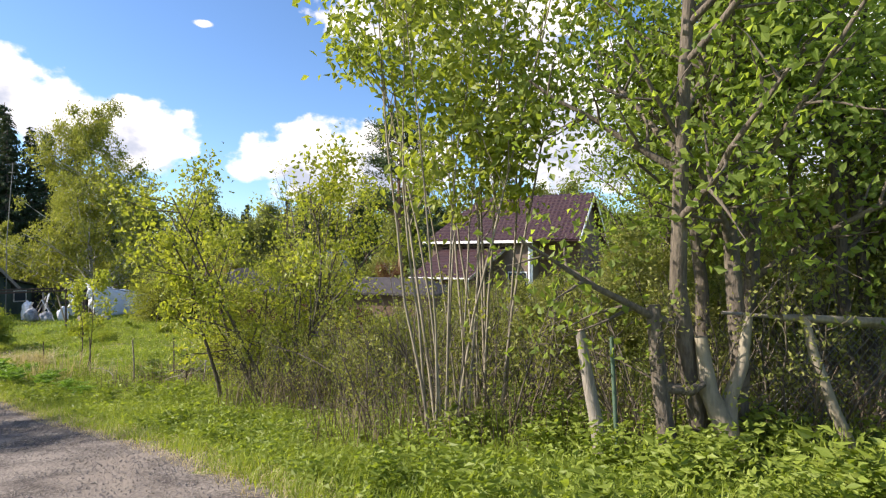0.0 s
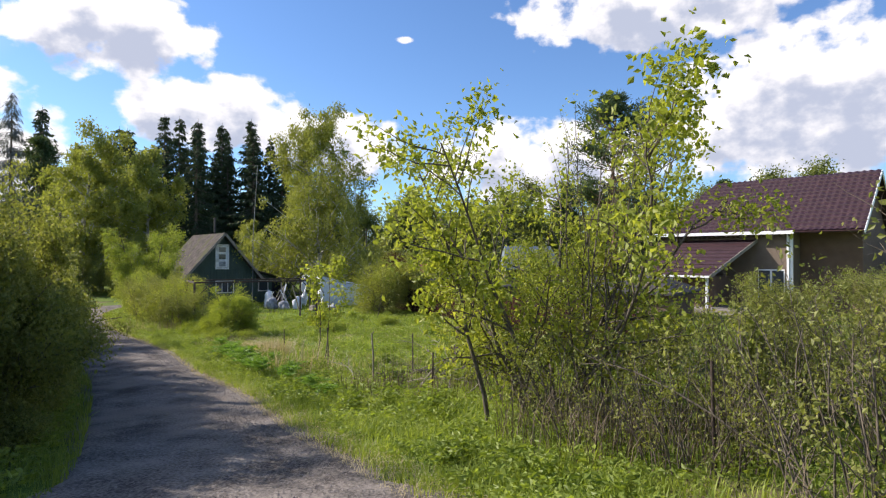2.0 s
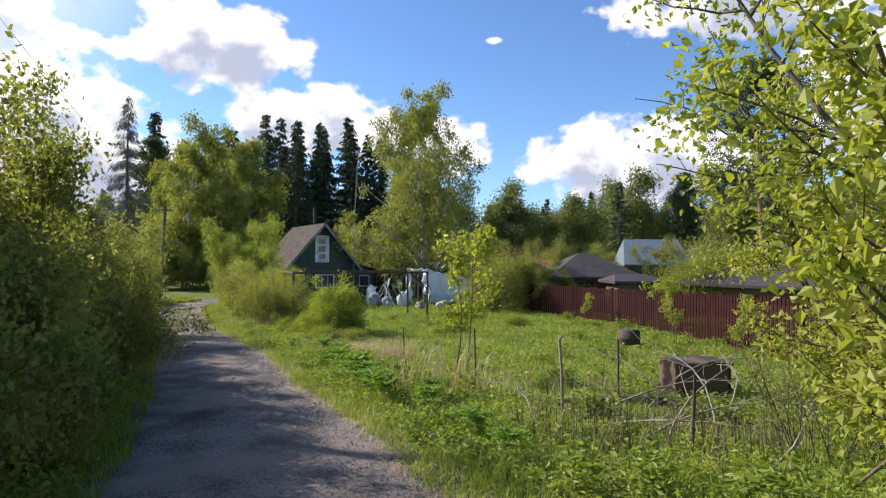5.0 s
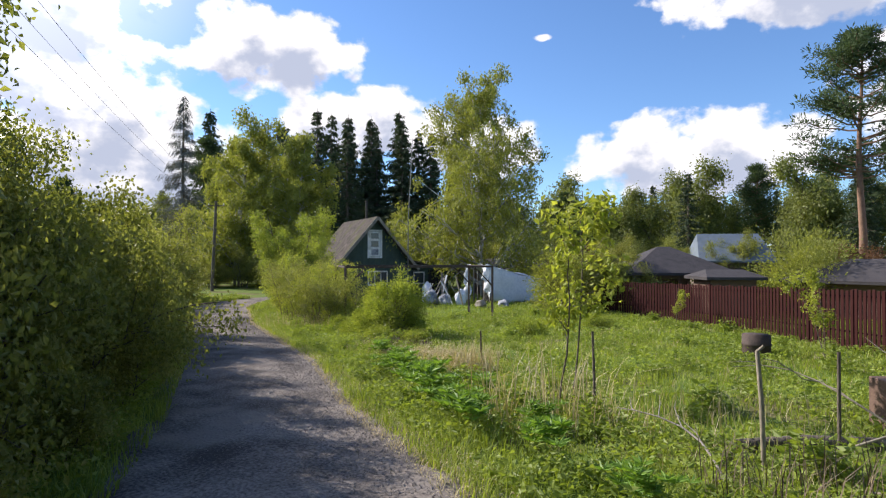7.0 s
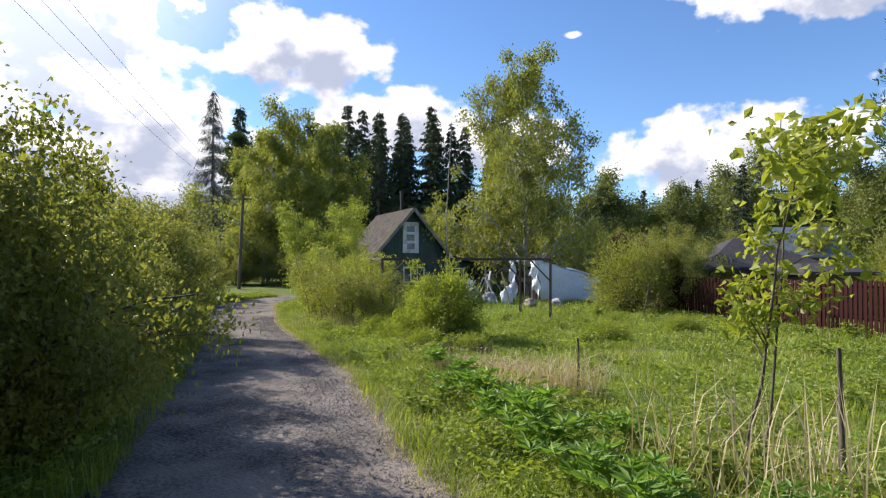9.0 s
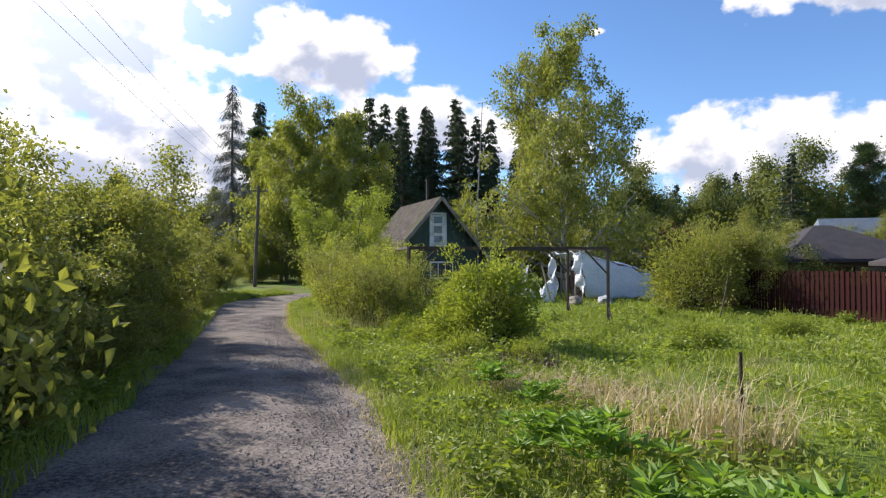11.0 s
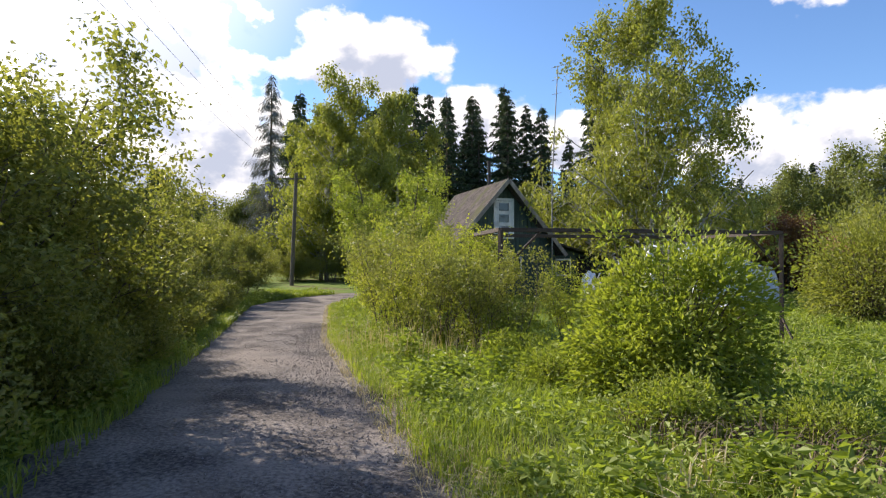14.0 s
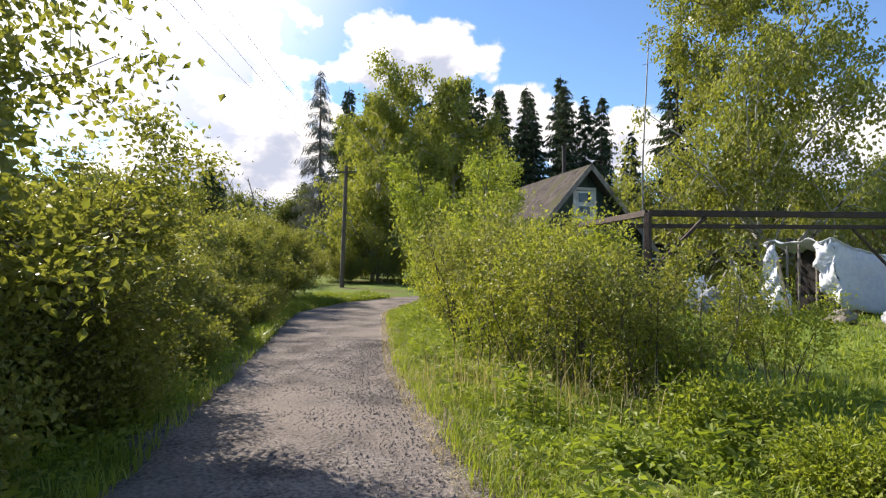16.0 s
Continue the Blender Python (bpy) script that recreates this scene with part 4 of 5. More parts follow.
# ---- steel frame in the garden ----
FA, FB = np.array([-21.2, 23.5]), np.array([-17.75, 28.2])
FC, FD = FA + [-2.1, 1.75], FB + [-2.1, 1.75]
FTOP = -0.13
pergola = thing("garden_trellis", "rusty square-tube garden trellis frame with diagonal braces", "trellis", (FA[0], FA[1], ground_z(*FA)))
def fpart(name, a, b, w=0.055):
    o = Vector((FA[0], FA[1], ground_z(*FA)))
    part(name, bar_mesh(name, Vector(a) - o, Vector(b) - o, w, w, M_rust), pergola)
for c, other in ((FA, FB), (FB, FA), (FC, FD), (FD, FC)):
    fpart("post", (*c, ground_z(*c) - 0.1), (*c, FTOP), 0.07)
    u = (other - c) / np.linalg.norm(other - c)
    fpart("brace", (*(c + u * 0.75), FTOP - 0.03), (*c, FTOP - 0.75), 0.04)
    fpart("foot_brace", (*(c + np.array([0.3, -0.35])), ground_z(*c) - 0.05), (*c, ground_z(*c) + 0.45), 0.035)
for a, b in ((FA, FB), (FC, FD), (FA, FC), (FB, FD)):
    fpart("beam", (*a, FTOP), (*b, FTOP), 0.075)

# ---- greenhouse under a white sheet ----
gh = thing("greenhouse", "collapsing greenhouse covered with torn white tarpaulin", "greenhouse", (-23.9, 36.5, -2.33), yaw=-20)
rngG = np.random.default_rng(9)
def sheet(name, fn, nu, nv, mat, amp=0.05, label=""):
    u, v = np.meshgrid(np.linspace(0, 1, nu), np.linspace(0, 1, nv), indexing="ij")
    p = fn(u, v) + rngG.normal(0, 1, (nu, nv, 3)) * amp * 0.25
    p[..., 2] += amp * np.sin(u * 17 + 3 * v) * np.cos(v * 9 + u * 4)
    p[..., 1] += amp * np.sin(v * 13 + 5 * u)
    i, j = np.meshgrid(np.arange(nu - 1), np.arange(nv - 1), indexing="ij")
    k = i * nv + j
    me = mesh_of(name, p.reshape(-1, 3), np.stack([k, k + 1, k + nv + 1, k + nv], -1).reshape(-1, 4), mat=mat, smooth=True)
    ob = part(name, me, gh, label)
    md = ob.modifiers.new("thickness", "SOLIDIFY")
    md.thickness = 0.015
lerp = lambda a, b, t: np.asarray(a) + (np.asarray(b) - np.asarray(a)) * t[..., None]
quad = lambda a, b, c, d: (lambda u, v: lerp(a, b, u) * (1 - v[..., None]) + lerp(d, c, u) * v[..., None])
# local x along the front, y to the back
sheet("tarp_side", quad((2.05, -0.1, 2.1), (2.6, 3.8, 1.15), (2.9, 3.9, 0.05), (2.3, 0.0, 0.15)), 22, 12, M_tarp, 0.07, "white sheet hanging down the side")
sheet("tarp_roof", quad((-0.1, 0.0, 2.1), (2.1, -0.1, 2.15), (2.6, 3.8, 1.2), (0.2, 3.8, 1.3)), 16, 20, M_tarp, 0.08, "white sheet sagging over the roof")
sheet("tarp_flap", quad((-0.05, -0.05, 2.05), (0.35, -0.05, 2.0), (0.6, -0.1, 0.2), (-0.2, 0.0, 0.1)), 8, 14, M_tarp, 0.09, "torn hanging strip of sheet")
sheet("tarp_flap", quad((1.5, -0.08, 2.0), (2.05, -0.08, 2.1), (2.35, -0.15, 0.4), (1.75, -0.05, 0.6)), 8, 14, M_tarp, 0.09, "torn hanging strip of sheet")
for x, y, h in ((0, 0.05, 2.05), (2.0, 0.05, 2.08), (1.0, 0.05, 2.06), (0.2, 3.7, 1.25), (2.5, 3.7, 1.15), (0.6, 0.1, 2.0), (1.5, 0.1, 2.0)):
    part("post", box_mesh("post", (0.06, 0.06, h), M_oldwood, (x, y, h / 2 - 0.02)), gh)
part("back_wall", box_mesh("back_wall", (2.4, 0.06, 1.3), M_dark, (1.35, 3.6, 0.6)), gh)
# added near-black panel: the shade inside the open front, put into its colour
part("inner_shade_panel", box_mesh("inner_shade_panel", (2.0, 0.05, 1.9), M_dark, (1.1, 1.2, 0.95)), gh)

def lumpy(name, seed, size, mat, parent, at, label=""):
    bm = bmesh.new()
    bmesh.ops.create_icosphere(bm, subdivisions=3, radius=0.5)
    for v in bm.verts:
        nz = noise.noise(v.co * 3.1 + Vector((seed, 0, 0))) * 0.35 + noise.noise(v.co * 7 + Vector((0, seed, 0))) * 0.12
        v.co = v.co * (1 + nz)
        v.co.z = max(v.co.z, -0.3)
        v.co = Vector((v.co.x * size[0], v.co.y * size[1], v.co.z * size[2])) + Vector(at)
    me = bpy.data.meshes.new(name)
    bm.to_mesh(me)
    bm.free()
    me.materials.append(mat)
    return part(name, me, parent, label) if parent else new(name, me)


for i, (x, y, sz, m, lb) in enumerate(((-23.6, 33.9, (0.7, 0.6, 0.7), M_junk, "heap of grey rags and sheeting"), (-22.9, 34.3, (0.6, 0.5, 1.0), M_tarp, "crumpled white plastic sheet"), (-24.6, 34.0, (0.8, 0.7, 0.9), M_junk, "grey covered junk pile beside the annex"),
                                   (-20.3, 34.2, (1.3, 0.6, 0.5), M_junk, "pile of old grey boards and cloth"), (-21.4, 33.8, (0.7, 0.5, 0.45), M_oldwood, "heap of scrap wood"), (-25.3, 34.6, (0.6, 0.5, 1.5), M_tarp, "white sheet hung over a pole"))):
    o = thing("junk_pile", lb, "junk", (x, y, -2.3), "junk by the greenhouse", i * 40)
    lumpy("mound", i * 3.3, sz, m, o, (0, 0, sz[2] * 0.3))
for i in range(9):
    o = thing("scrap_board", "loose grey plank leaning on the junk", "plank", (-25.2 + i * 0.33, 34.2 + 0.25 * math.sin(i * 3), -2.3), "loose planks", 30 * i)
    part("plank", bar_mesh("plank", (0, 0, 0), (0.5 + 0.1 * (i % 4), 0.1, 1.1 + 0.15 * (i % 5)), 0.1, 0.025, M_oldwood if i % 3 else M_whitepaint), o)

# ---- dark red picket fence ----
fence = thing("picket_fence", "dark red-brown metal picket fence round the next garden", "fence", (-13.9, 33.6, -2.3), "")
FP = [(-17.2, 36.9), (-14.6, 33.9), (-11.9, 32.0), (-8.75, 28.4), (-6.4, 25.0), (-4.3, 21.2), (-2.2, 17.6)]
pk = box_mesh("picket", (0.105, 0.02, 1.4), M_fence, (0, 0, 0.75))
FO = Vector((-13.9, 33.6, -2.3))
n_pk = 0
for (x0, y0), (x1, y1) in zip(FP[:-1], FP[1:]):
    ln, ang = math.hypot(x1 - x0, y1 - y0), math.atan2(y1 - y0, x1 - x0)
    cnt = int(ln / 0.155)
    for i in range(cnt):
        f = (i + 0.5) / cnt
        x, y = x0 + (x1 - x0) * f, y0 + (y1 - y0) * f
        ob = part("picket", pk, fence)
        ob.matrix_basis = Matrix.Translation(Vector((x, y, ground_z(x, y) + 0.02 * math.sin(i * 1.7))) - FO) @ Matrix.Rotation(ang, 4, "Z")
        if i % 16 == 0:
            q = part("post", box_mesh("post", (0.06, 0.06, 1.5), M_fence, (0, 0.05, 0.72)), fence)
            q.matrix_basis = ob.matrix_basis.copy()
    for h in (0.45, 1.3):
        part("rail", bar_mesh("rail", Vector((x0, y0, ground_z(x0, y0) + h)) - FO + Vector((0.03, 0.03, 0)), Vector((x1, y1, ground_z(x1, y1) + h)) - FO + Vector((0.03, 0.03, 0)), 0.03, 0.04, M_fence), fence)

# ---- neighbours: gazebo, sheds, roofs ----
def hip_house(name, label, category, at, yaw, w, d, wall_h, roof_h, over, wall_mat, roof_mat, ridge=0.0, posts=False):
    ob = thing(name, label, category, at, yaw=yaw)
    if posts:
        for sx in (-1, 0, 1):
            for sy in (-1, 1):
                part("post", box_mesh("post", (0.14, 0.14, wall_h), M_brownwall, (sx * w / 2, sy * d / 2, wall_h / 2)), ob)
        part("parapet", box_mesh("parapet", (w, 0.06, 0.9), wall_mat, (0, -d / 2, 0.45)), ob)
        part("back_wall", box_mesh("back_wall", (w, 0.06, wall_h), wall_mat, (0, d / 2, wall_h / 2)), ob)
        part("lintel", box_mesh("lintel", (w + 0.2, 0.1, 0.25), M_beigewall, (0, -d / 2 - 0.08, wall_h - 0.15)), ob)
    else:
        part("wall", box_mesh("wall", (w, d, wall_h), wall_mat, (0, 0, wall_h / 2)), ob)
    a, b = w / 2 + over, d / 2 + over
    base = [(-a, -b, wall_h), (a, -b, wall_h), (a, b, wall_h), (-a, b, wall_h)]
    r = [(-ridge / 2, 0, wall_h + roof_h), (ridge / 2 + 0.01, 0, wall_h + roof_h)]
    low = [(x, y, z - 0.12) for x, y, z in base]
    me = mesh_of("roof", base + r + low, [(0, 1, 5, 4), (2, 3, 4, 5), (6, 7, 1, 0), (7, 8, 2, 1), (8, 9, 3, 2), (9, 6, 0, 3), (9, 8, 7, 6)], [(1, 2, 5), (3, 0, 4)], roof_mat)
    part("roof", me, ob)
    return ob


hip_house("gazebo", "open garden gazebo with a dark hipped roof", "gazebo", (-13.4, 38.2, -2.3), 33, 4.2, 4.0, 1.85, 1.25, 0.5, M_brownwall, M_darkroof, 0.6, posts=True)
hip_house("shed", "low shed with a sloping dark roof", "shed", (-10.3, 35.2, -2.3), 33, 1.9, 1.6, 1.75, 0.3, 0.3, M_brownwall, M_darkroof, 1.6)
hip_house("shed", "maroon shed with a bright red sheet roof", "shed", (-21.0, 50.0, -2.35), 25, 4.0, 3.0, 1.9, 0.9, 0.3, M_fence, M_redroof, 3.6)
hip_house("shed", "dark shed behind the greenhouse", "shed", (-25.0, 45.5, -2.35), 25, 6.0, 3.0, 1.9, 0.6, 0.3, M_brownwall, M_darkroof, 5.0)
hip_house("far_house", "far house with a blue-grey sheet roof", "house", (-13.2, 62.0, -2.38), 20, 5, 6, 2.4, 2.3, 0.4, M_beigewall, M_blueroof, 4.8)
hip_house("far_house", "far house with a steep blue-grey roof beside the pine", "house", (4.2, 58.5, -2.38), -20, 7, 6, 2.4, 3.4, 0.4, M_beigewall, M_blueroof, 6.5)
hip_house("long_shed", "low brown outbuilding with a dark roof and white eaves", "shed", (-3.5, 36.4, -2.28), -22, 7.5, 4.0, 1.65, 0.85, 0.45, M_brownwall, M_darkroof, 5.0)

# ---- the brown house ----
def brown_house():
    """Local x along the front eave; the front wall is at y = 0; a set-back wing goes on past x = L."""
    ob = thing("brown_house", "two-storey brown house with a maroon tiled roof and white trim", "house", (-1.2, 46.1, -2.3), yaw=-28.5)
    X0, L, WING, Dp, eave, top = 0.4, 8.8, 12.0, 8.0, 5.1, 8.8
    part("wall", box_mesh("wall", (L - X0, Dp, eave), M_beigewall, ((L + X0) / 2, Dp / 2, eave / 2)), ob)
    part("wing_wall", box_mesh("wing_wall", (WING - L, Dp - 1.6, eave), M_brownwall, ((L + WING) / 2 + 0.01, Dp / 2 + 0.8, eave / 2)), ob, "dark brown clad set-back wing")
    part("gable", mesh_of("gable", [(WING, 0.0, eave), (WING, Dp, eave), (WING, Dp / 2, top - 0.2), (WING - 0.1, 0, eave), (WING - 0.1, Dp, eave), (WING - 0.1, Dp / 2, top - 0.2)], [(0, 2, 5, 3), (2, 1, 4, 5)], [(0, 1, 2), (4, 3, 5)], M_brownwall), ob)
    hip, y_r, z_e = 3.0, Dp / 2, eave - 0.1
    x_lo, x_hi = X0 - 0.5, WING + 0.5
    for s in (0, 1):
        y_e = -0.55 if s == 0 else Dp + 0.55
        roof = part("roof", slab_mesh("roof", [(x_lo, y_e, z_e), (x_hi, y_e, z_e), (x_hi, y_r, top), (x_lo + hip, y_r, top)], 0.1, M_rooftile), ob, "maroon metal tile roof")
        if s == 0:
            # stepped tile courses with waves along each row
            nx, rows = 190, 15
            V, Q = [], []
            for r in range(rows):
                for e, f in enumerate((r / rows, (r + 1) / rows)):
                    xs = np.linspace(x_lo + hip * f, x_hi, nx)
                    y = y_e + (y_r - y_e) * f
                    z = z_e + (top - z_e) * f + 0.03 + 0.025 * np.sin(xs * 2 * np.pi / 0.36) + (0.08 if e == 0 else 0.0)
                    V.append(np.stack([xs, np.full(nx, y), z], 1))
            V = np.concatenate(V)
            for r in range(rows * 2 - 1):
                i = r * nx + np.arange(nx - 1)
                Q.append(np.stack([i, i + 1, i + nx + 1, i + nx], 1))
            part("tile_cover", mesh_of("tile_cover", V, np.concatenate(Q), mat=M_rooftile), roof)
    part("roof", mesh_of("roof", [(x_lo, -0.55, z_e), (x_lo, Dp + 0.55, z_e), (x_lo + hip, y_r, top), (x_lo, -0.55, z_e - 0.1), (x_lo, Dp + 0.55, z_e - 0.1)], [(0, 1, 4, 3)], [(1, 0, 2)], M_rooftile), ob, "maroon hipped roof end")
    for i in range(28):
        x = X0 + 0.3 + i * 0.3
        part("rafter_tail", box_mesh("rafter_tail", (0.05, 0.5, 0.12), M_beigewall, (x, -0.26, eave - 0.3), bevel=0), ob)
    part("gutter", bar_mesh("gutter", (X0 - 0.55, -0.62, eave - 0.12), (L + 0.3, -0.62, eave - 0.12), 0.14, 0.2, M_white), ob, "white gutter")
    part("downpipe", bar_mesh("downpipe", (L - 0.15, -0.12, eave - 0.2), (L - 0.15, -0.12, 0.3), 0.12, 0.12, M_white), ob, "white downpipe")
    part("corner_board", box_mesh("corner_board", (0.16, 0.16, eave), M_white, (L, 0, eave / 2)), ob)
    for s in (-1, 1):
        part("bargeboard", bar_mesh("bargeboard", (WING + 0.52, Dp / 2, top - 0.1), (WING + 0.52, Dp / 2 + s * (Dp / 2 + 0.55), eave - 0.2), 0.05, 0.22, M_white), ob)
    def window(cx, cz, w, h, end=False):
        at = (lambda dx, dy, dz: (L + 0.05 - dy, cx + dx, cz + dz)) if end else (lambda dx, dy, dz: (cx + dx, dy, cz + dz))
        sz = (lambda a, b, c: (b, a, c)) if end else (lambda a, b, c: (a, b, c))
        wn_ = part("window", box_mesh("window", sz(w, 0.06, h), M_white, at(0, -0.03, 0)), ob)
        for k in (-1, 1):
            part("pane", box_mesh("pane", sz(w / 2 - 0.12, 0.02, h - 0.16), M_glass, at(k * w / 4, -0.065, 0), bevel=0), wn_)
    window(7.7, 1.75, 1.5, 2.0)
    window(2.2, 5.6 - 1.6, 1.2, 0.7)
    # porch with its own lower roof
    part("porch_wall", box_mesh("porch_wall", (3.6, 2.6, 2.3), M_brownwall, (3.4, -1.31, 1.15)), ob)
    porch = part("porch_roof", slab_mesh("porch_roof", [(0.6, -3.9, 2.35), (5.6, -3.9, 2.35), (6.9, -0.02, 4.6), (1.4, -0.02, 4.6)], 0.1, M_rooftile), ob, "maroon metal tile porch roof")
    for i in range(1, 10):
        f = i / 10
        part("tile_course", bar_mesh("tile_course", (0.6 + 0.8 * f, -3.9 + 3.88 * f, 2.38 + 2.25 * f), (5.6 + 1.3 * f, -3.9 + 3.88 * f, 2.38 + 2.25 * f), 0.06, 0.05, M_rooftile), porch)
    part("porch_gutter", bar_mesh("porch_gutter", (0.6, -3.95, 2.3), (5.6, -3.95, 2.3), 0.1, 0.12, M_white), ob)
    part("porch_bargeboard", bar_mesh("porch_bargeboard", (5.63, -3.9, 2.32), (6.93, -0.02, 4.55), 0.05, 0.2, M_oldwood), ob)
    for x in (0.9, 3.1, 5.3):
        part("porch_post", box_mesh("porch_post", (0.14, 0.14, 2.3), M_white, (x, -3.6, 1.15)), ob)
    part("terrace", box_mesh("terrace", (9.5, 4.2, 0.4), M_oldwood, (5.2, -2.11, 0.2)), ob)


brown_house()

# ---- poles and wires ----
def utility_pole(at, h, r=0.12, lean=(0, 0)):
    ob = thing("utility_pole", "grey wooden utility pole with a short crossarm", "utility pole", (*at, ground_z(*at)), "utility poles")
    part("pole", tube_mesh("pole", [(np.array([[0, 0, -0.3], [lean[0], lean[1], h]]), np.array([r, r * 0.75]))], M_bark, 10), ob)
    part("crossarm", bar_mesh("crossarm", (lean[0] - 0.45, lean[1] - 0.4, h - 0.35), (lean[0] + 0.45, lean[1] + 0.4, h - 0.35), 0.08, 0.09, M_bark), ob)
    for s in (-0.4, 0.4):
        part("insulator", tube_mesh("insulator", [(np.array([[lean[0] + s, lean[1] + s * 0.89, h - 0.3], [lean[0] + s, lean[1] + s * 0.89, h - 0.17]]), np.array([0.035, 0.03]))], M_white, 6), ob)
    return ob


POLE_A, POLE_B = (-44.6, 34.4), (-17.8, 10.6)
utility_pole(POLE_A, 6.75, 0.13, (0.15, 0.2))
utility_pole(POLE_B, 7.6, 0.14)
utility_pole((-34, 66), 7.0, 0.11)
for i, s in enumerate((-0.4, 0.0, 0.4)):
    t = np.linspace(0, 1, 24)[:, None]
    a = np.array([POLE_B[0] + s, POLE_B[1] + s * 0.9, ground_z(*POLE_B) + 7.45])
    b = np.array([POLE_A[0] + s + 0.15, POLE_A[1] + s * 0.9 + 0.2, ground_z(*POLE_A) + 6.6])
    pts = a + (b - a) * t - np.array([0, 0, 0.6]) * 4 * t * (1 - t)
    w = thing("overhead_wire", "black overhead wire between poles", "wire", (0, 0, 0), "overhead wires")
    part("cable", tube_mesh("cable", [(pts, np.full(24, 0.006))], M_cable, 4), w)

# ---- roadside posts, stumps, wire fence ----
def post_thing(name, label, at, runs, mat, category="post", cut=None, group=""):
    ob = thing(name, label, category, (*at, ground_z(*at)), group)
    part("pole" if category == "post" else "trunk", tube_mesh("pole", runs, mat, 9), ob)
    if cut:
        part("cut_face", tube_mesh("cut_face", [(np.array([cut[0], cut[1]]), np.array([cut[2], 0.001]))], M_cutwood, 9), ob, "pale sawn top")
    return ob


post_thing("cut_trunk", "sawn-off grey slanting tree trunk", (1.28, 4.95), [(np.array([[0.12, 0, -0.1], [0.06, 0.02, 0.3], [0.0, 0.03, 0.62], [-0.09, 0, 1.12]]), np.array([0.09, 0.06, 0.055, 0.042]))], M_oldwood, "stump", ((-0.09, 0, 1.12), (-0.091, 0, 1.128), 0.042))
post_thing("gnarled_trunk", "gnarled peeling trunk with broken pale branch", (1.85, 4.75), [(np.array([[0.05, 0, -0.1], [0, 0.02, 0.35], [-0.05, 0, 0.7], [-0.08, 0.05, 1.3]]), np.array([0.1, 0.07, 0.065, 0.06])), (np.array([[-0.02, 0, 0.62], [0.2, -0.05, 0.6], [0.3, -0.05, 0.66]]), np.array([0.05, 0.045, 0.03]))], M_bark, "stump")
post_thing("gnarled_trunk", "twisted forked grey trunk", (2.35, 4.75), [(np.array([[0.1, 0, -0.1], [0, 0.0, 0.25], [-0.14, 0, 0.55], [-0.2, 0, 1.0]]), np.array([0.12, 0.09, 0.075, 0.05])), (np.array([[0.02, 0, 0.2], [0.05, 0.02, 0.5], [0.14, 0, 0.75], [0.2, 0, 1.2]]), np.array([0.08, 0.06, 0.05, 0.035]))], M_bark_light, "stump")
post_thing("steel_post", "thin green painted steel post", (1.5, 4.9), [(np.array([[0, 0, -0.1], [-0.05, 0, 1.05]]), np.array([0.02, 0.018]))], M_greenpost, "post")
for i, (x, y, h) in enumerate(((-1.45, 8.6, 1.05), (-6.95, 14.7, 1.0), (-5.85, 12.95, 0.8), (-9.4, 15.2, 1.05), (-12.35, 17.6, 0.75), (-15.3, 30.2, 1.35))):
    lean = 0.28 if i == 5 else 0.03 * (i % 3 - 1)
    post_thing("fence_post", "leaning old fence post" if i == 5 else "thin dark fence post in the grass", (x, y), [(np.array([[0, 0, -0.1], [lean * 0.6, 0.02, h * 0.5], [lean, 0, h]]), np.array([0.019, 0.017, 0.015]))], M_rust if i % 2 == 0 else M_bark, "post", None, "fence posts")
post_thing("pale_stick", "pale dry stick standing in the grass", (-7.5, 13.85), [(np.array([[0, 0, -0.1], [-0.02, 0.01, 0.6], [-0.05, 0, 1.05], [0.0, 0, 1.1]]), np.array([0.022, 0.02, 0.018, 0.012]))], M_bark_light, "post")
post_thing("slanting_trunk", "thin grey slanting trunk holding the rail", (3.2, 4.75), [(np.array([[0.25, 0, -0.1], [0.05, 0, 0.35], [-0.1, 0.02, 0.8], [-0.18, 0, 1.12]]), np.array([0.05, 0.045, 0.04, 0.03]))], M_bark_light, "stump")
rail = thing("wooden_rail", "bare pale pole laid across as a rail", "rail", (3.0, 4.8, ground_z(3.0, 4.8)))
part("pole", tube_mesh("pole", [(np.array([[-0.15, 0, 1.12], [0.9, 0.1, 1.06], [2.2, 0.3, 1.1], [4, 0.7, 1.0]]), np.array([0.03, 0.04, 0.04, 0.035]))], M_bark_light, 8), rail)
part("pole", tube_mesh("pole", [(np.array([[-0.6, 0.1, 1.15], [1.2, 0.3, 0.98], [4, 0.8, 0.95]]), np.array([0.015, 0.022, 0.025]))], M_oldwood, 7), rail)
log = thing("fallen_log", "fallen bare grey log in the grass", "log", (-7.8, 14.55, ground_z(-7.8, 14.55)))
part("trunk", tube_mesh("trunk", [(np.array([[0, 0, 0.06], [0.6, 0.35, 0.09], [1.2, 0.65, 0.08], [1.9, 0.9, 0.04]]), np.array([0.05, 0.075, 0.08, 0.06]))], M_bark, 9), log)

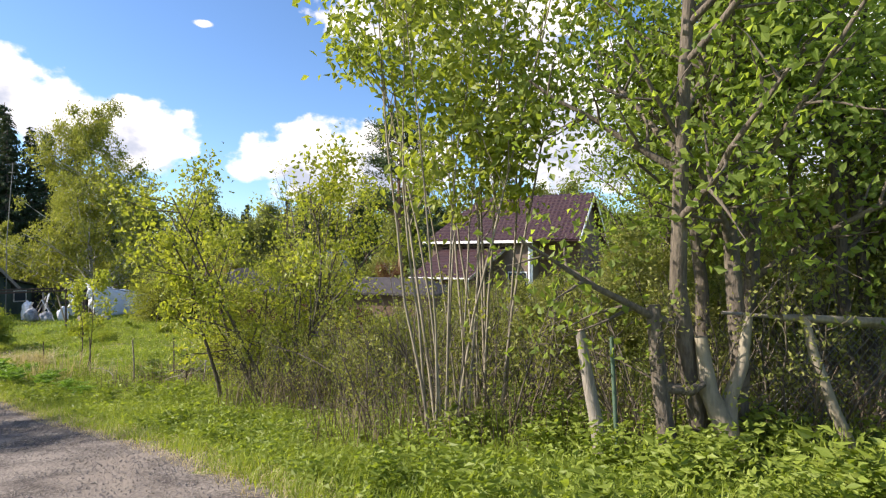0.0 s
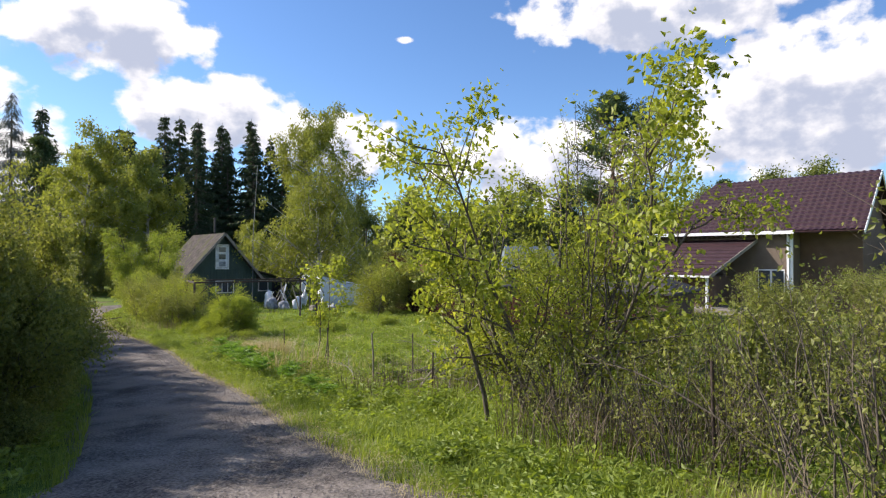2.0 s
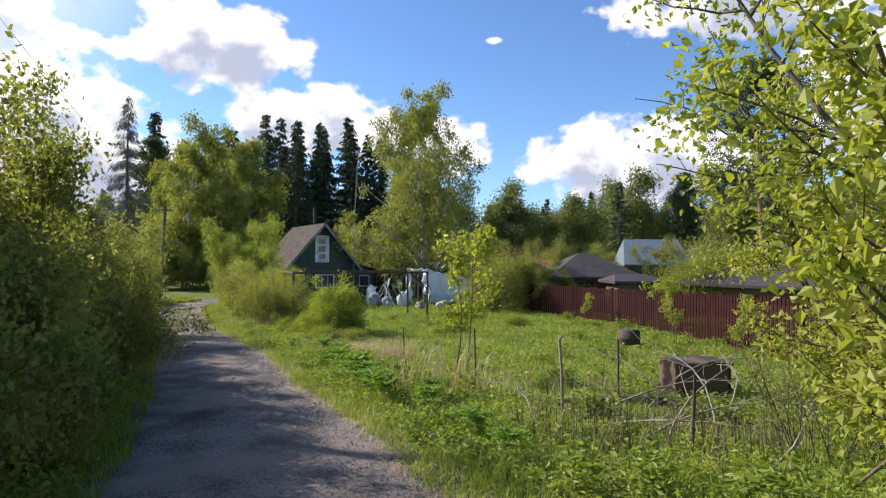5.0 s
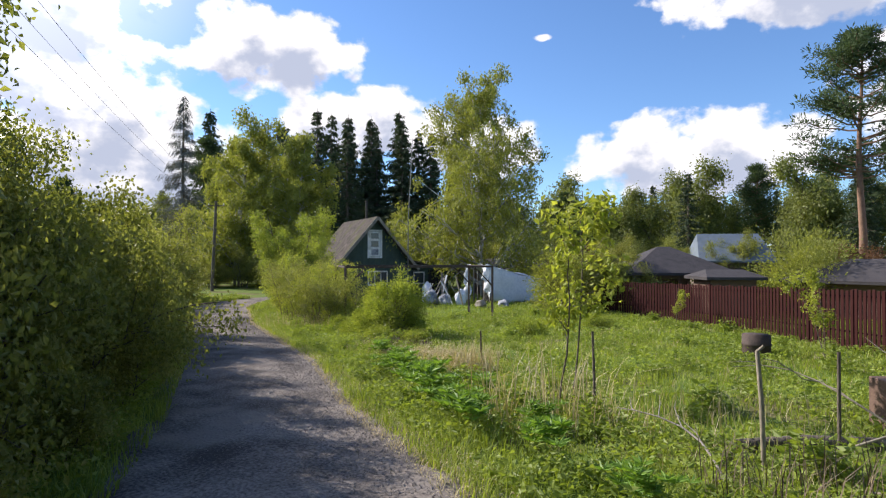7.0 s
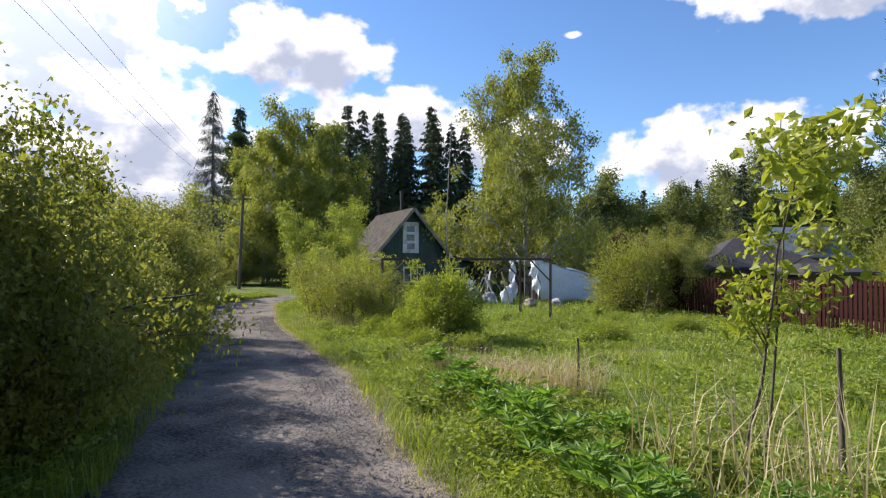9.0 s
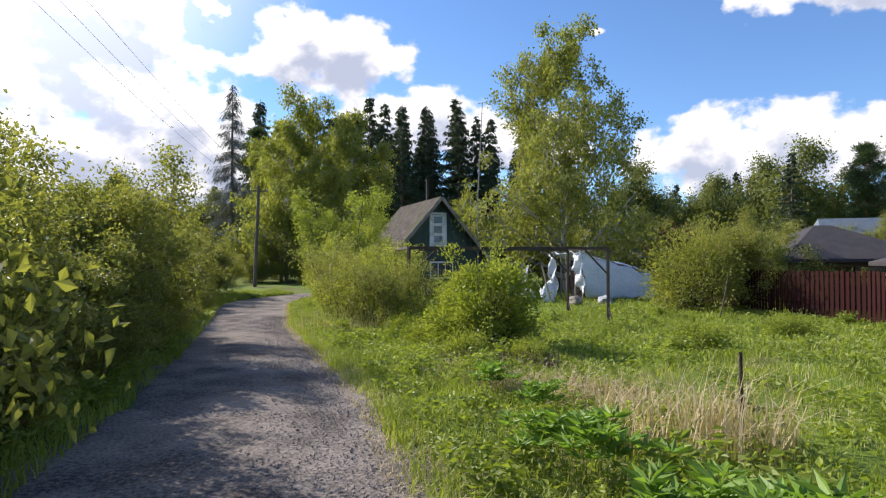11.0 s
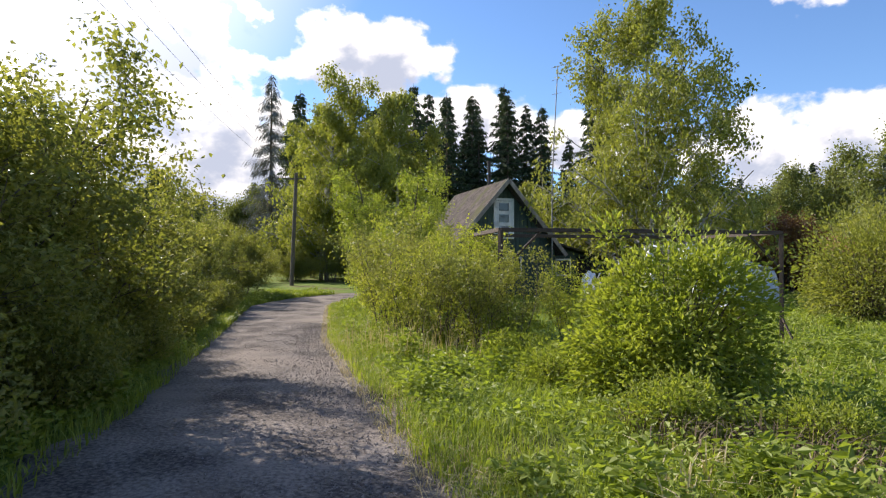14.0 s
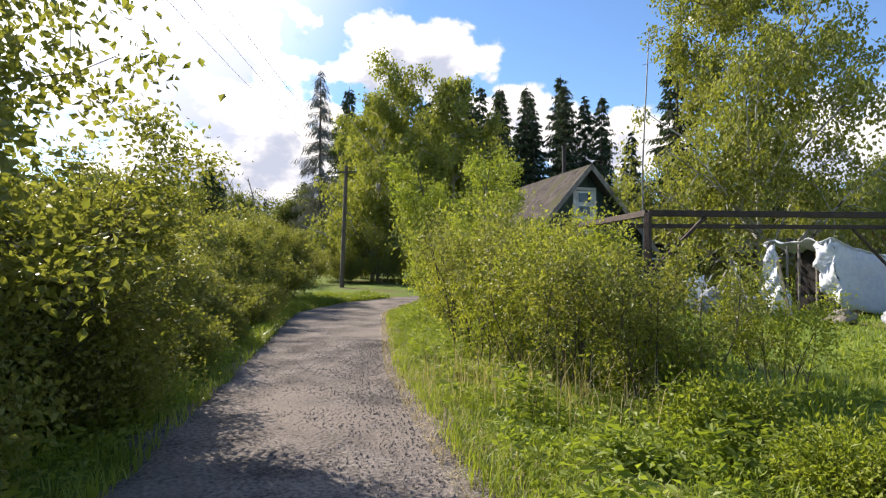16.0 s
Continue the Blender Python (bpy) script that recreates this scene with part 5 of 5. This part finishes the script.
net = thing("wire_netting", "rusty chain-link netting between the trunks", "fence", (2.4, 5.0, ground_z(2.4, 5.0)))
runs = []
for i in range(-12, 44):
    for s in (-1, 1):
        x0 = i * 0.085
        a, b = (x0, 0.05), (x0 + s * 1.0, 1.05)
        pts = [(a[0] + (b[0] - a[0]) * f, 0.12 * (a[0] + (b[0] - a[0]) * f) + 0.03 * math.sin(x0 * 4), a[1] + (b[1] - a[1]) * f) for f in np.linspace(0, 1, 4)]
        if 0 <= pts[0][0] <= 3.6 and 0 <= pts[-1][0] <= 3.6:
            runs.append((np.array(pts), np.full(4, 0.0028)))
part("mesh", tube_mesh("mesh", runs, M_galv, 3), net)

barrel = thing("barrel", "old grey rusty barrel in the weeds", "barrel", (-8.2, 22.7, ground_z(-8.2, 22.7)))
part("shell", tube_mesh("shell", [(np.array([[0, 0, -0.05], [0, 0, 0.02], [0, 0, 0.25], [0, 0, 0.27], [0, 0, 0.29], [0, 0, 0.48], [0, 0, 0.49], [0, 0, 0.3]]), np.array([0.29, 0.29, 0.29, 0.305, 0.29, 0.29, 0.26, 0.25]))], M_rust, 18), barrel)
crate = thing("wooden_box", "old brown wooden box with an open lid", "box", (-6.1, 16.4, ground_z(-6.1, 16.4)), yaw=30)
part("body", box_mesh("body", (0.85, 0.6, 0.56), M_brownwall, (0, 0, 0.28)), crate)
part("lid", slab_mesh("lid", [(0.1, -0.32, 0.59), (0.5, -0.32, 0.56), (0.5, 0.32, 0.56), (0.1, 0.32, 0.59)], 0.03, M_rust), crate)
part("side_panel", box_mesh("side_panel", (0.03, 0.62, 0.5), M_rust, (0.445, 0, 0.26)), crate)

# fallen dead branches in the grass
rngB = np.random.default_rng(15)
for i, (x, y, yaw, ln, up) in enumerate(((-6.4, 13.1, 20, 2.0, 0.5), (-6.0, 12.8, 75, 1.7, 0.7), (-6.9, 13.6, -20, 1.9, 0.35), (-5.6, 13.3, 120, 1.6, 0.8), (-5.2, 12.6, 60, 1.8, 0.45), (-7.2, 14.6, 10, 2.2, 0.5), (-6.6, 14.9, 45, 2.0, 0.65),
                                         (-6.2, 15.6, 170, 1.8, 0.6), (-5.4, 14.4, 100, 1.7, 0.5), (-7.7, 13.4, 140, 1.4, 0.3), (-4.6, 12.2, 30, 1.9, 0.9), (-0.9, 7.9, 150, 2.1, 0.8), (0.9, 5.9, 20, 2.0, 0.7), (2.8, 5.3, 160, 2.2, 0.75), (3.9, 5.2, 10, 1.8, 0.5))):
    ob = thing("dead_branch", "bare pale dead branch lying in the grass", "branch", (x, y, ground_z(x, y)), "dead branches", yaw)
    t = np.linspace(0, 1, 7)
    main = np.stack([ln * t, 0.12 * np.sin(t * 5 + i), 0.02 + up * np.sin(t * 2.0)], 1)
    runs = [(main, np.linspace(0.014, 0.004, 7))]
    for k in (2, 3, 4, 5):
        d = np.array([0.35, rngB.uniform(-0.35, 0.35), rngB.uniform(0.0, 0.3)])
        runs.append((main[k] + d * np.linspace(0, 1, 4)[:, None] + rngB.normal(0, 0.015, (4, 3)) * [[0], [1], [1], [1]], np.linspace(0.007, 0.002, 4)))
    part("stick", tube_mesh("stick", runs, M_bark if i > 9 else M_bark_light if i % 3 else M_oldwood, 6), ob)


# ---- grass, herbs, straw, stones ----
rngV = np.random.default_rng(101)


def strip(n, run0, run1, off0, off1, side):
    """Random places along the road, off0 to off1 metres outside its edge."""
    r, o = rngV.uniform(run0, run1, n), off0 + (off1 - off0) * rngV.uniform(0, 1, n) ** 1.2
    i = np.interp(r, RUN, np.arange(len(RUN)))
    cx, cy = np.interp(i, np.arange(len(RUN)), MID[:, 0]), np.interp(i, np.arange(len(RUN)), MID[:, 1])
    rx, ry = np.interp(i, np.arange(len(RUN)), RIGHT[:, 0]), np.interp(i, np.arange(len(RUN)), RIGHT[:, 1])
    h = np.interp(i, np.arange(len(RUN)), HALF) + o
    return cx + side * rx * h, cy + side * ry * h, o


def clumpy(x, y, f=1.0):
    return 0.5 + 0.5 * np.sin(x * 2.1 * f + 1.7 * np.sin(y * 1.3 * f)) * np.cos(y * 1.9 * f + np.sin(x * 0.8 * f))


def lawn(name, label, x, y, hmin, hmax, w, mat, lean=0.6):
    z = height_at(x, y) - 0.03
    c = clumpy(x, y) * 0.6 + clumpy(x + 3, y - 7, 2.3) * 0.4
    h = (hmin + (hmax - hmin) * c) * rngV.uniform(0.55, 1.2, len(x))
    me = blades(rngV, np.stack([x, y, z], 1), h, w * rngV.uniform(0.6, 1.3, len(x)), rngV.uniform(0.1, lean, len(x)), mat)
    return tagged(new(name, me), label, "grass", kind="stuff")


RS, RE = run_at(1.5, 0.5), run_at(-34, 32)
x, y, o = strip(52000, RS, RE, -0.12, 2.2, 1)
lawn("verge_grass", "lush green grass on the road verge", x, y, 0.10, 0.30, 0.010, L_grass, 0.9)
x, y, o = strip(26000, RS, RE, -0.2, 1.9, 1)
lawn("verge_grass", "yellowish green grass on the road verge", x, y, 0.10, 0.28, 0.010, L_grass_y, 1.0)
x, y, o = strip(24000, RS, RE, -0.15, 1.6, -1)
lawn("verge_grass", "grass under the roadside bushes", x, y, 0.1, 0.34, 0.012, L_grass, 0.8)
x, y, o = strip(22000, run_at(-27, 22), RE, -0.1, 3.5, -1)
lawn("verge_grass", "sunny grass on the inside of the bend", x, y, 0.15, 0.4, 0.02, L_grass, 0.8)
x, y = rngV.uniform(-20, -2, 95000), rngV.uniform(9, 34, 95000)
d, s = road_side(x, y)
ok = (s > 0) & (d > 1.4) & (d < 15) & (rngV.uniform(0, 1, len(x)) < np.clip(1.3 - d / 14, 0.2, 1))
lawn("meadow_grass", "rough green meadow grass", x[ok], y[ok], 0.07, 0.24, 0.016, L_grass)
x, y = rngV.uniform(-18, -2, 16000), rngV.uniform(11, 24, 16000)
d, s = road_side(x, y)
ok = (s > 0) & (d > 1.0)
lawn("meadow_grass", "yellowish meadow grass", x[ok], y[ok], 0.08, 0.28, 0.010, L_grass_y)
x, y = rngV.uniform(-4, 8, 16000), rngV.uniform(3, 16, 16000)
d, s = road_side(x, y)
ok = (s > 0) & (d > 1.0)
lawn("thicket_grass", "grass in the thicket", x[ok], y[ok], 0.12, 0.4, 0.016, L_grass)
x, y = rngV.uniform(-34, 2, 50000), rngV.uniform(22, 46, 50000)
d, s = road_side(x, y)
ok = (s > 0) & (d > 1.0)
lawn("garden_grass", "green garden grass round the cottage", x[ok], y[ok], 0.1, 0.32, 0.03, L_grass)


def ground_leaves(name, label, x, y, hmax, size, mat):
    n = len(x)
    z = height_at(x, y) + hmax * rngV.uniform(0.1, 1, n) * (0.3 + 0.7 * clumpy(x, y, 1.6))
    a = rngV.uniform(0, 2 * np.pi, n)
    al = np.stack([np.cos(a), np.sin(a), rngV.uniform(-0.3, 0.7, n)], 1)
    s = size * rngV.uniform(0.5, 1.4, n)
    tagged(new(name, leaf_cards(rngV, np.stack([x, y, z], 1), al, s, s * rngV.uniform(0.35, 0.7, n), mat)), label, "plant", kind="stuff")


x, y, o = strip(60000, RS, RE, 0.1, 2.8, 1)
ok = clumpy(x, y, 0.9) > 0.3
ground_leaves("verge_weeds", "leafy weeds in the road verge", x[ok], y[ok], 0.30, 0.062, L_herb)
x, y, o = strip(20000, run_at(-7, 6.5), RE, 0.1, 1.8, -1)
ground_leaves("verge_weeds", "leafy weeds under the roadside bushes", x, y, 0.3, 0.07, L_herb)
x, y = rngV.uniform(-20, -2, 90000), rngV.uniform(11, 36, 90000)
d, s = road_side(x, y)
ok = (s > 0) & (d > 1.2) & (clumpy(x, y, 0.7) > 0.42)
ground_leaves("meadow_weeds", "low leafy weeds in the meadow", x[ok], y[ok], 0.22, 0.08, L_herb)
x, y = rngV.uniform(-19, -3, 9000), rngV.uniform(12, 30, 9000)
d, s = road_side(x, y)
ok = (s > 0) & (d > 1.2) & (clumpy(x, y, 0.5) < 0.5)
lawn("withered_grass", "withered straw blades among the meadow grass", x[ok], y[ok], 0.12, 0.36, 0.008, L_straw, 1.0)
x, y = rngV.uniform(-1, 7, 12000), rngV.uniform(3.2, 9, 12000)
d, s = road_side(x, y)
ok = (s > 0) & (d > 0.6)
ground_leaves("thicket_weeds", "leafy undergrowth in the thicket", x[ok], y[ok], 0.45, 0.06, L_herb)


def herb_mesh(seed, n_stem, h, leaf, mat, palmate=False):
    """A leafy plant: stems with leaves all along, or long-stalked palmate leaves."""
    rng = np.random.default_rng(seed)
    pos, along, size = [], [], []
    for _ in range(n_stem):
        a, t = rng.uniform(0, 2 * np.pi), rng.uniform(0, 0.55)
        w = np.array([math.cos(a) * t, math.sin(a) * t, 1.0])
        b = rng.normal(0, 0.11, 3) * [1, 1, 0]
        H = h * rng.uniform(0.6, 1.1)
        if palmate:
            c = b + w * H
            k = 9
            an = np.arange(k) * 2 * np.pi / k
            pos.append(np.repeat(c[None], k, 0))
            along.append(np.stack([np.cos(an), np.sin(an), np.full(k, 0.25)], 1) + w * 0.2)
            size.append(np.full(k, leaf * rng.uniform(0.8, 1.2)))
        else:
            k = 9
            f = np.linspace(0.15, 1, k)[:, None]
            pos.append(b + w * H * f)
            an = rng.uniform(0, 2 * np.pi, k)
            along.append(np.stack([np.cos(an), np.sin(an), rng.uniform(-0.2, 0.5, k)], 1))
            size.append(leaf * rng.uniform(0.6, 1.2, k))
    pos, along, size = np.concatenate(pos), np.concatenate(along), np.concatenate(size)
    return leaf_cards(rng, pos, along, size, size * (0.26 if palmate else 0.45), mat, "foliage")


herbs = [herb_mesh(1, 26, 0.42, 0.1, L_herb), herb_mesh(2, 22, 0.34, 0.12, L_herb), herb_mesh(3, 34, 0.42, 0.12, L_lupin, True), herb_mesh(4, 24, 0.3, 0.09, L_herb)]


def herb(kind, x, y, s):
    nm, lb = (("lupin_plant", "lush lupin plant with palmate leaves"), ("weed_clump", "leafy green weed clump"))[kind != 2]
    ob = tagged(new(nm, herbs[kind]), lb, "plant", "roadside herbs")
    ob.matrix_basis = pose(x, y, ground_z(x, y) - 0.02, 0, 0, rngV.uniform(0, 360)) @ Matrix.Scale(s, 4)


for _ in range(120):
    x, y, o = strip(1, RS, RE, 0.25, 2.2, 1)
    herb(int(rngV.choice([0, 1, 3, 3])), float(x[0]), float(y[0]), float(rngV.uniform(0.5, 1.05)))
for _ in range(46):
    x, y, o = strip(1, run_at(-8, 7), RE, 0.2, 1.1, -1)
    herb(int(rngV.choice([0, 1, 3])), float(x[0]), float(y[0]), float(rngV.uniform(0.6, 1.1)))
for x, y, s in ((-11.7, 14.9, 1.25), (-12.1, 15.1, 1.0), (-11.3, 14.5, 1.05), (-12.9, 15.9, 1.1), (-13.3, 16.1, 0.9), (-10.2, 13.6, 1.0), (-10.7, 13.9, 1.0), (-9.2, 13.2, 0.9), (-15.0, 17.9, 0.9), (-8.2, 12.4, 0.8), (-14.0, 17.3, 0.8), (-11.0, 15.2, 0.9), (-9.6, 14.0, 0.8), (-7.5, 11.9, 0.7)):
    herb(2, x, y, s)
for _ in range(110):
    x, y = rngV.uniform(-19, -4), rngV.uniform(14, 32)
    d, s = road_side([x], [y])
    if s[0] > 0 and d[0] > 1.8:
        herb(int(rngV.choice([0, 1, 3])), x, y, float(rngV.uniform(0.5, 1.1)))
for _ in range(24):
    x, y = rngV.uniform(0, 6), rngV.uniform(3.4, 6)
    d, s = road_side([x], [y])
    if s[0] > 0 and d[0] > 0.3:
        herb(int(rngV.choice([0, 1])), x, y, float(rngV.uniform(0.7, 1.1)))


def stalks(name, label, cx, cy, rx, ry, n, h, mat, w=0.007, lean=0.9, category="straw"):
    a, r = rngV.uniform(0, 2 * np.pi, n), np.sqrt(rngV.uniform(0, 1, n))
    x, y = cx + rx * r * np.cos(a), cy + ry * r * np.sin(a)
    me = blades(rngV, np.stack([x, y, height_at(x, y) - 0.02], 1), h * rngV.uniform(0.4, 1.1, n), np.full(n, w), rngV.uniform(0.05, lean, n), mat)
    tagged(new(name, me), label, category, kind="stuff")


stalks("dry_stalks", "bundle of dry straw-coloured stalks", -12.7, 17.2, 0.7, 0.5, 380, 0.62, L_straw, 0.011)
stalks("dry_stalks", "tall pale dry grass stalks", -9.9, 14.6, 1.0, 0.8, 150, 1.1, L_straw, 0.011)
stalks("dry_stalks", "flattened dry grass by the garden bush", -15.2, 18.9, 1.6, 0.9, 420, 0.3, L_straw, 0.012, 1.3)
stalks("dry_stalks", "dry stalks at the thin bushes", -21.6, 21.7, 1.6, 0.8, 260, 0.8, L_straw, 0.007)
stalks("dry_stalks", "dry twigs and stalks at the foot of the shrubs", -6.3, 13.0, 1.6, 1.0, 420, 0.7, L_twig, 0.009, 1.1)
stalks("dry_stalks", "tangled dry twigs under the roadside trees", 1.0, 6.3, 2.6, 1.0, 1100, 0.8, L_twig, 0.008, 1.2)
stalks("dry_stalks", "tangled dry twigs behind the wire netting", 4.0, 5.6, 1.6, 0.7, 700, 0.9, L_twig, 0.008, 1.2)
stalks("dry_stalks", "tangled brown twigs between the shrubs", -2.2, 9.8, 1.6, 1.5, 900, 0.95, L_twig, 0.008, 1.1)
stalks("dry_stalks", "pale dry stalks by the fence posts", -8.8, 15.2, 1.8, 1.2, 220, 0.6, L_straw, 0.007)
stalks("dry_stalks", "flattened straw and dead stems in the garden bed", -14.3, 18.4, 1.1, 0.6, 1500, 0.34, L_straw, 0.010, 1.5)
stalks("dry_stalks", "brown dead stems at the foot of the round bush", -16.2, 20.0, 1.1, 0.6, 700, 0.36, L_twig, 0.010, 1.4)
stalks("dry_stalks", "fan of long dry stalks by the leaning post", -12.4, 17.4, 0.5, 0.4, 260, 0.8, L_straw, 0.009, 1.2)
x, y, o = strip(13000, RS, RE, -0.32, 0.3, 1)
me = blades(rngV, np.stack([x, y, height_at(x, y) + 0.005], 1), rngV.uniform(0.04, 0.14, len(x)), np.full(len(x), 0.006), rngV.uniform(0.8, 1.6, len(x)), L_straw)
tagged(new("verge_straw", me), "withered straw along the edge of the gravel", "straw", kind="stuff")

# loose stones on the gravel, thickest along the edge
def stones(n, off0, off1, side, smin, smax):
    r = rngV.uniform(RS, run_at(-27, 23), n)
    i = np.interp(r, RUN, np.arange(len(RUN)))
    f = off0 + (off1 - off0) * rngV.uniform(0, 1, n) ** 0.55
    hw = np.interp(i, np.arange(len(RUN)), HALF)
    x = np.interp(i, np.arange(len(RUN)), MID[:, 0]) + side * np.interp(i, np.arange(len(RUN)), RIGHT[:, 0]) * hw * f
    y = np.interp(i, np.arange(len(RUN)), MID[:, 1]) + side * np.interp(i, np.arange(len(RUN)), RIGHT[:, 1]) * hw * f
    c = np.stack([x, y, height_at(x, y) + 0.02 * (1 - f * f) + 0.012], 1)
    s = (smin + (smax - smin) * rngV.uniform(0, 1, n) ** 2.5)[:, None, None]
    octa = np.array([[1, 0, 0], [0, 1, 0], [-1, 0, 0], [0, -1, 0], [0, 0, 0.8], [0, 0, -0.6]], float)
    v = c[:, None] + octa[None] * s * rngV.uniform(0.6, 1.3, (n, 6, 1)) + rngV.normal(0, 0.15, (n, 6, 3)) * s
    t = np.array([[0, 1, 4], [1, 2, 4], [2, 3, 4], [3, 0, 4], [1, 0, 5], [2, 1, 5], [3, 2, 5], [0, 3, 5]])
    tr = (np.arange(n)[:, None, None] * 6 + t[None]).reshape(-1, 3)
    tagged(new("gravel", mesh_of("gravel", v.reshape(-1, 3), None, tr, M_pebble)), "loose grey gravel stones on the lane", "gravel", kind="stuff")


stones(52000, -0.4, 1.12, 1, 0.004, 0.013)
stones(20000, -1.05, 0.9, 1, 0.003, 0.009)
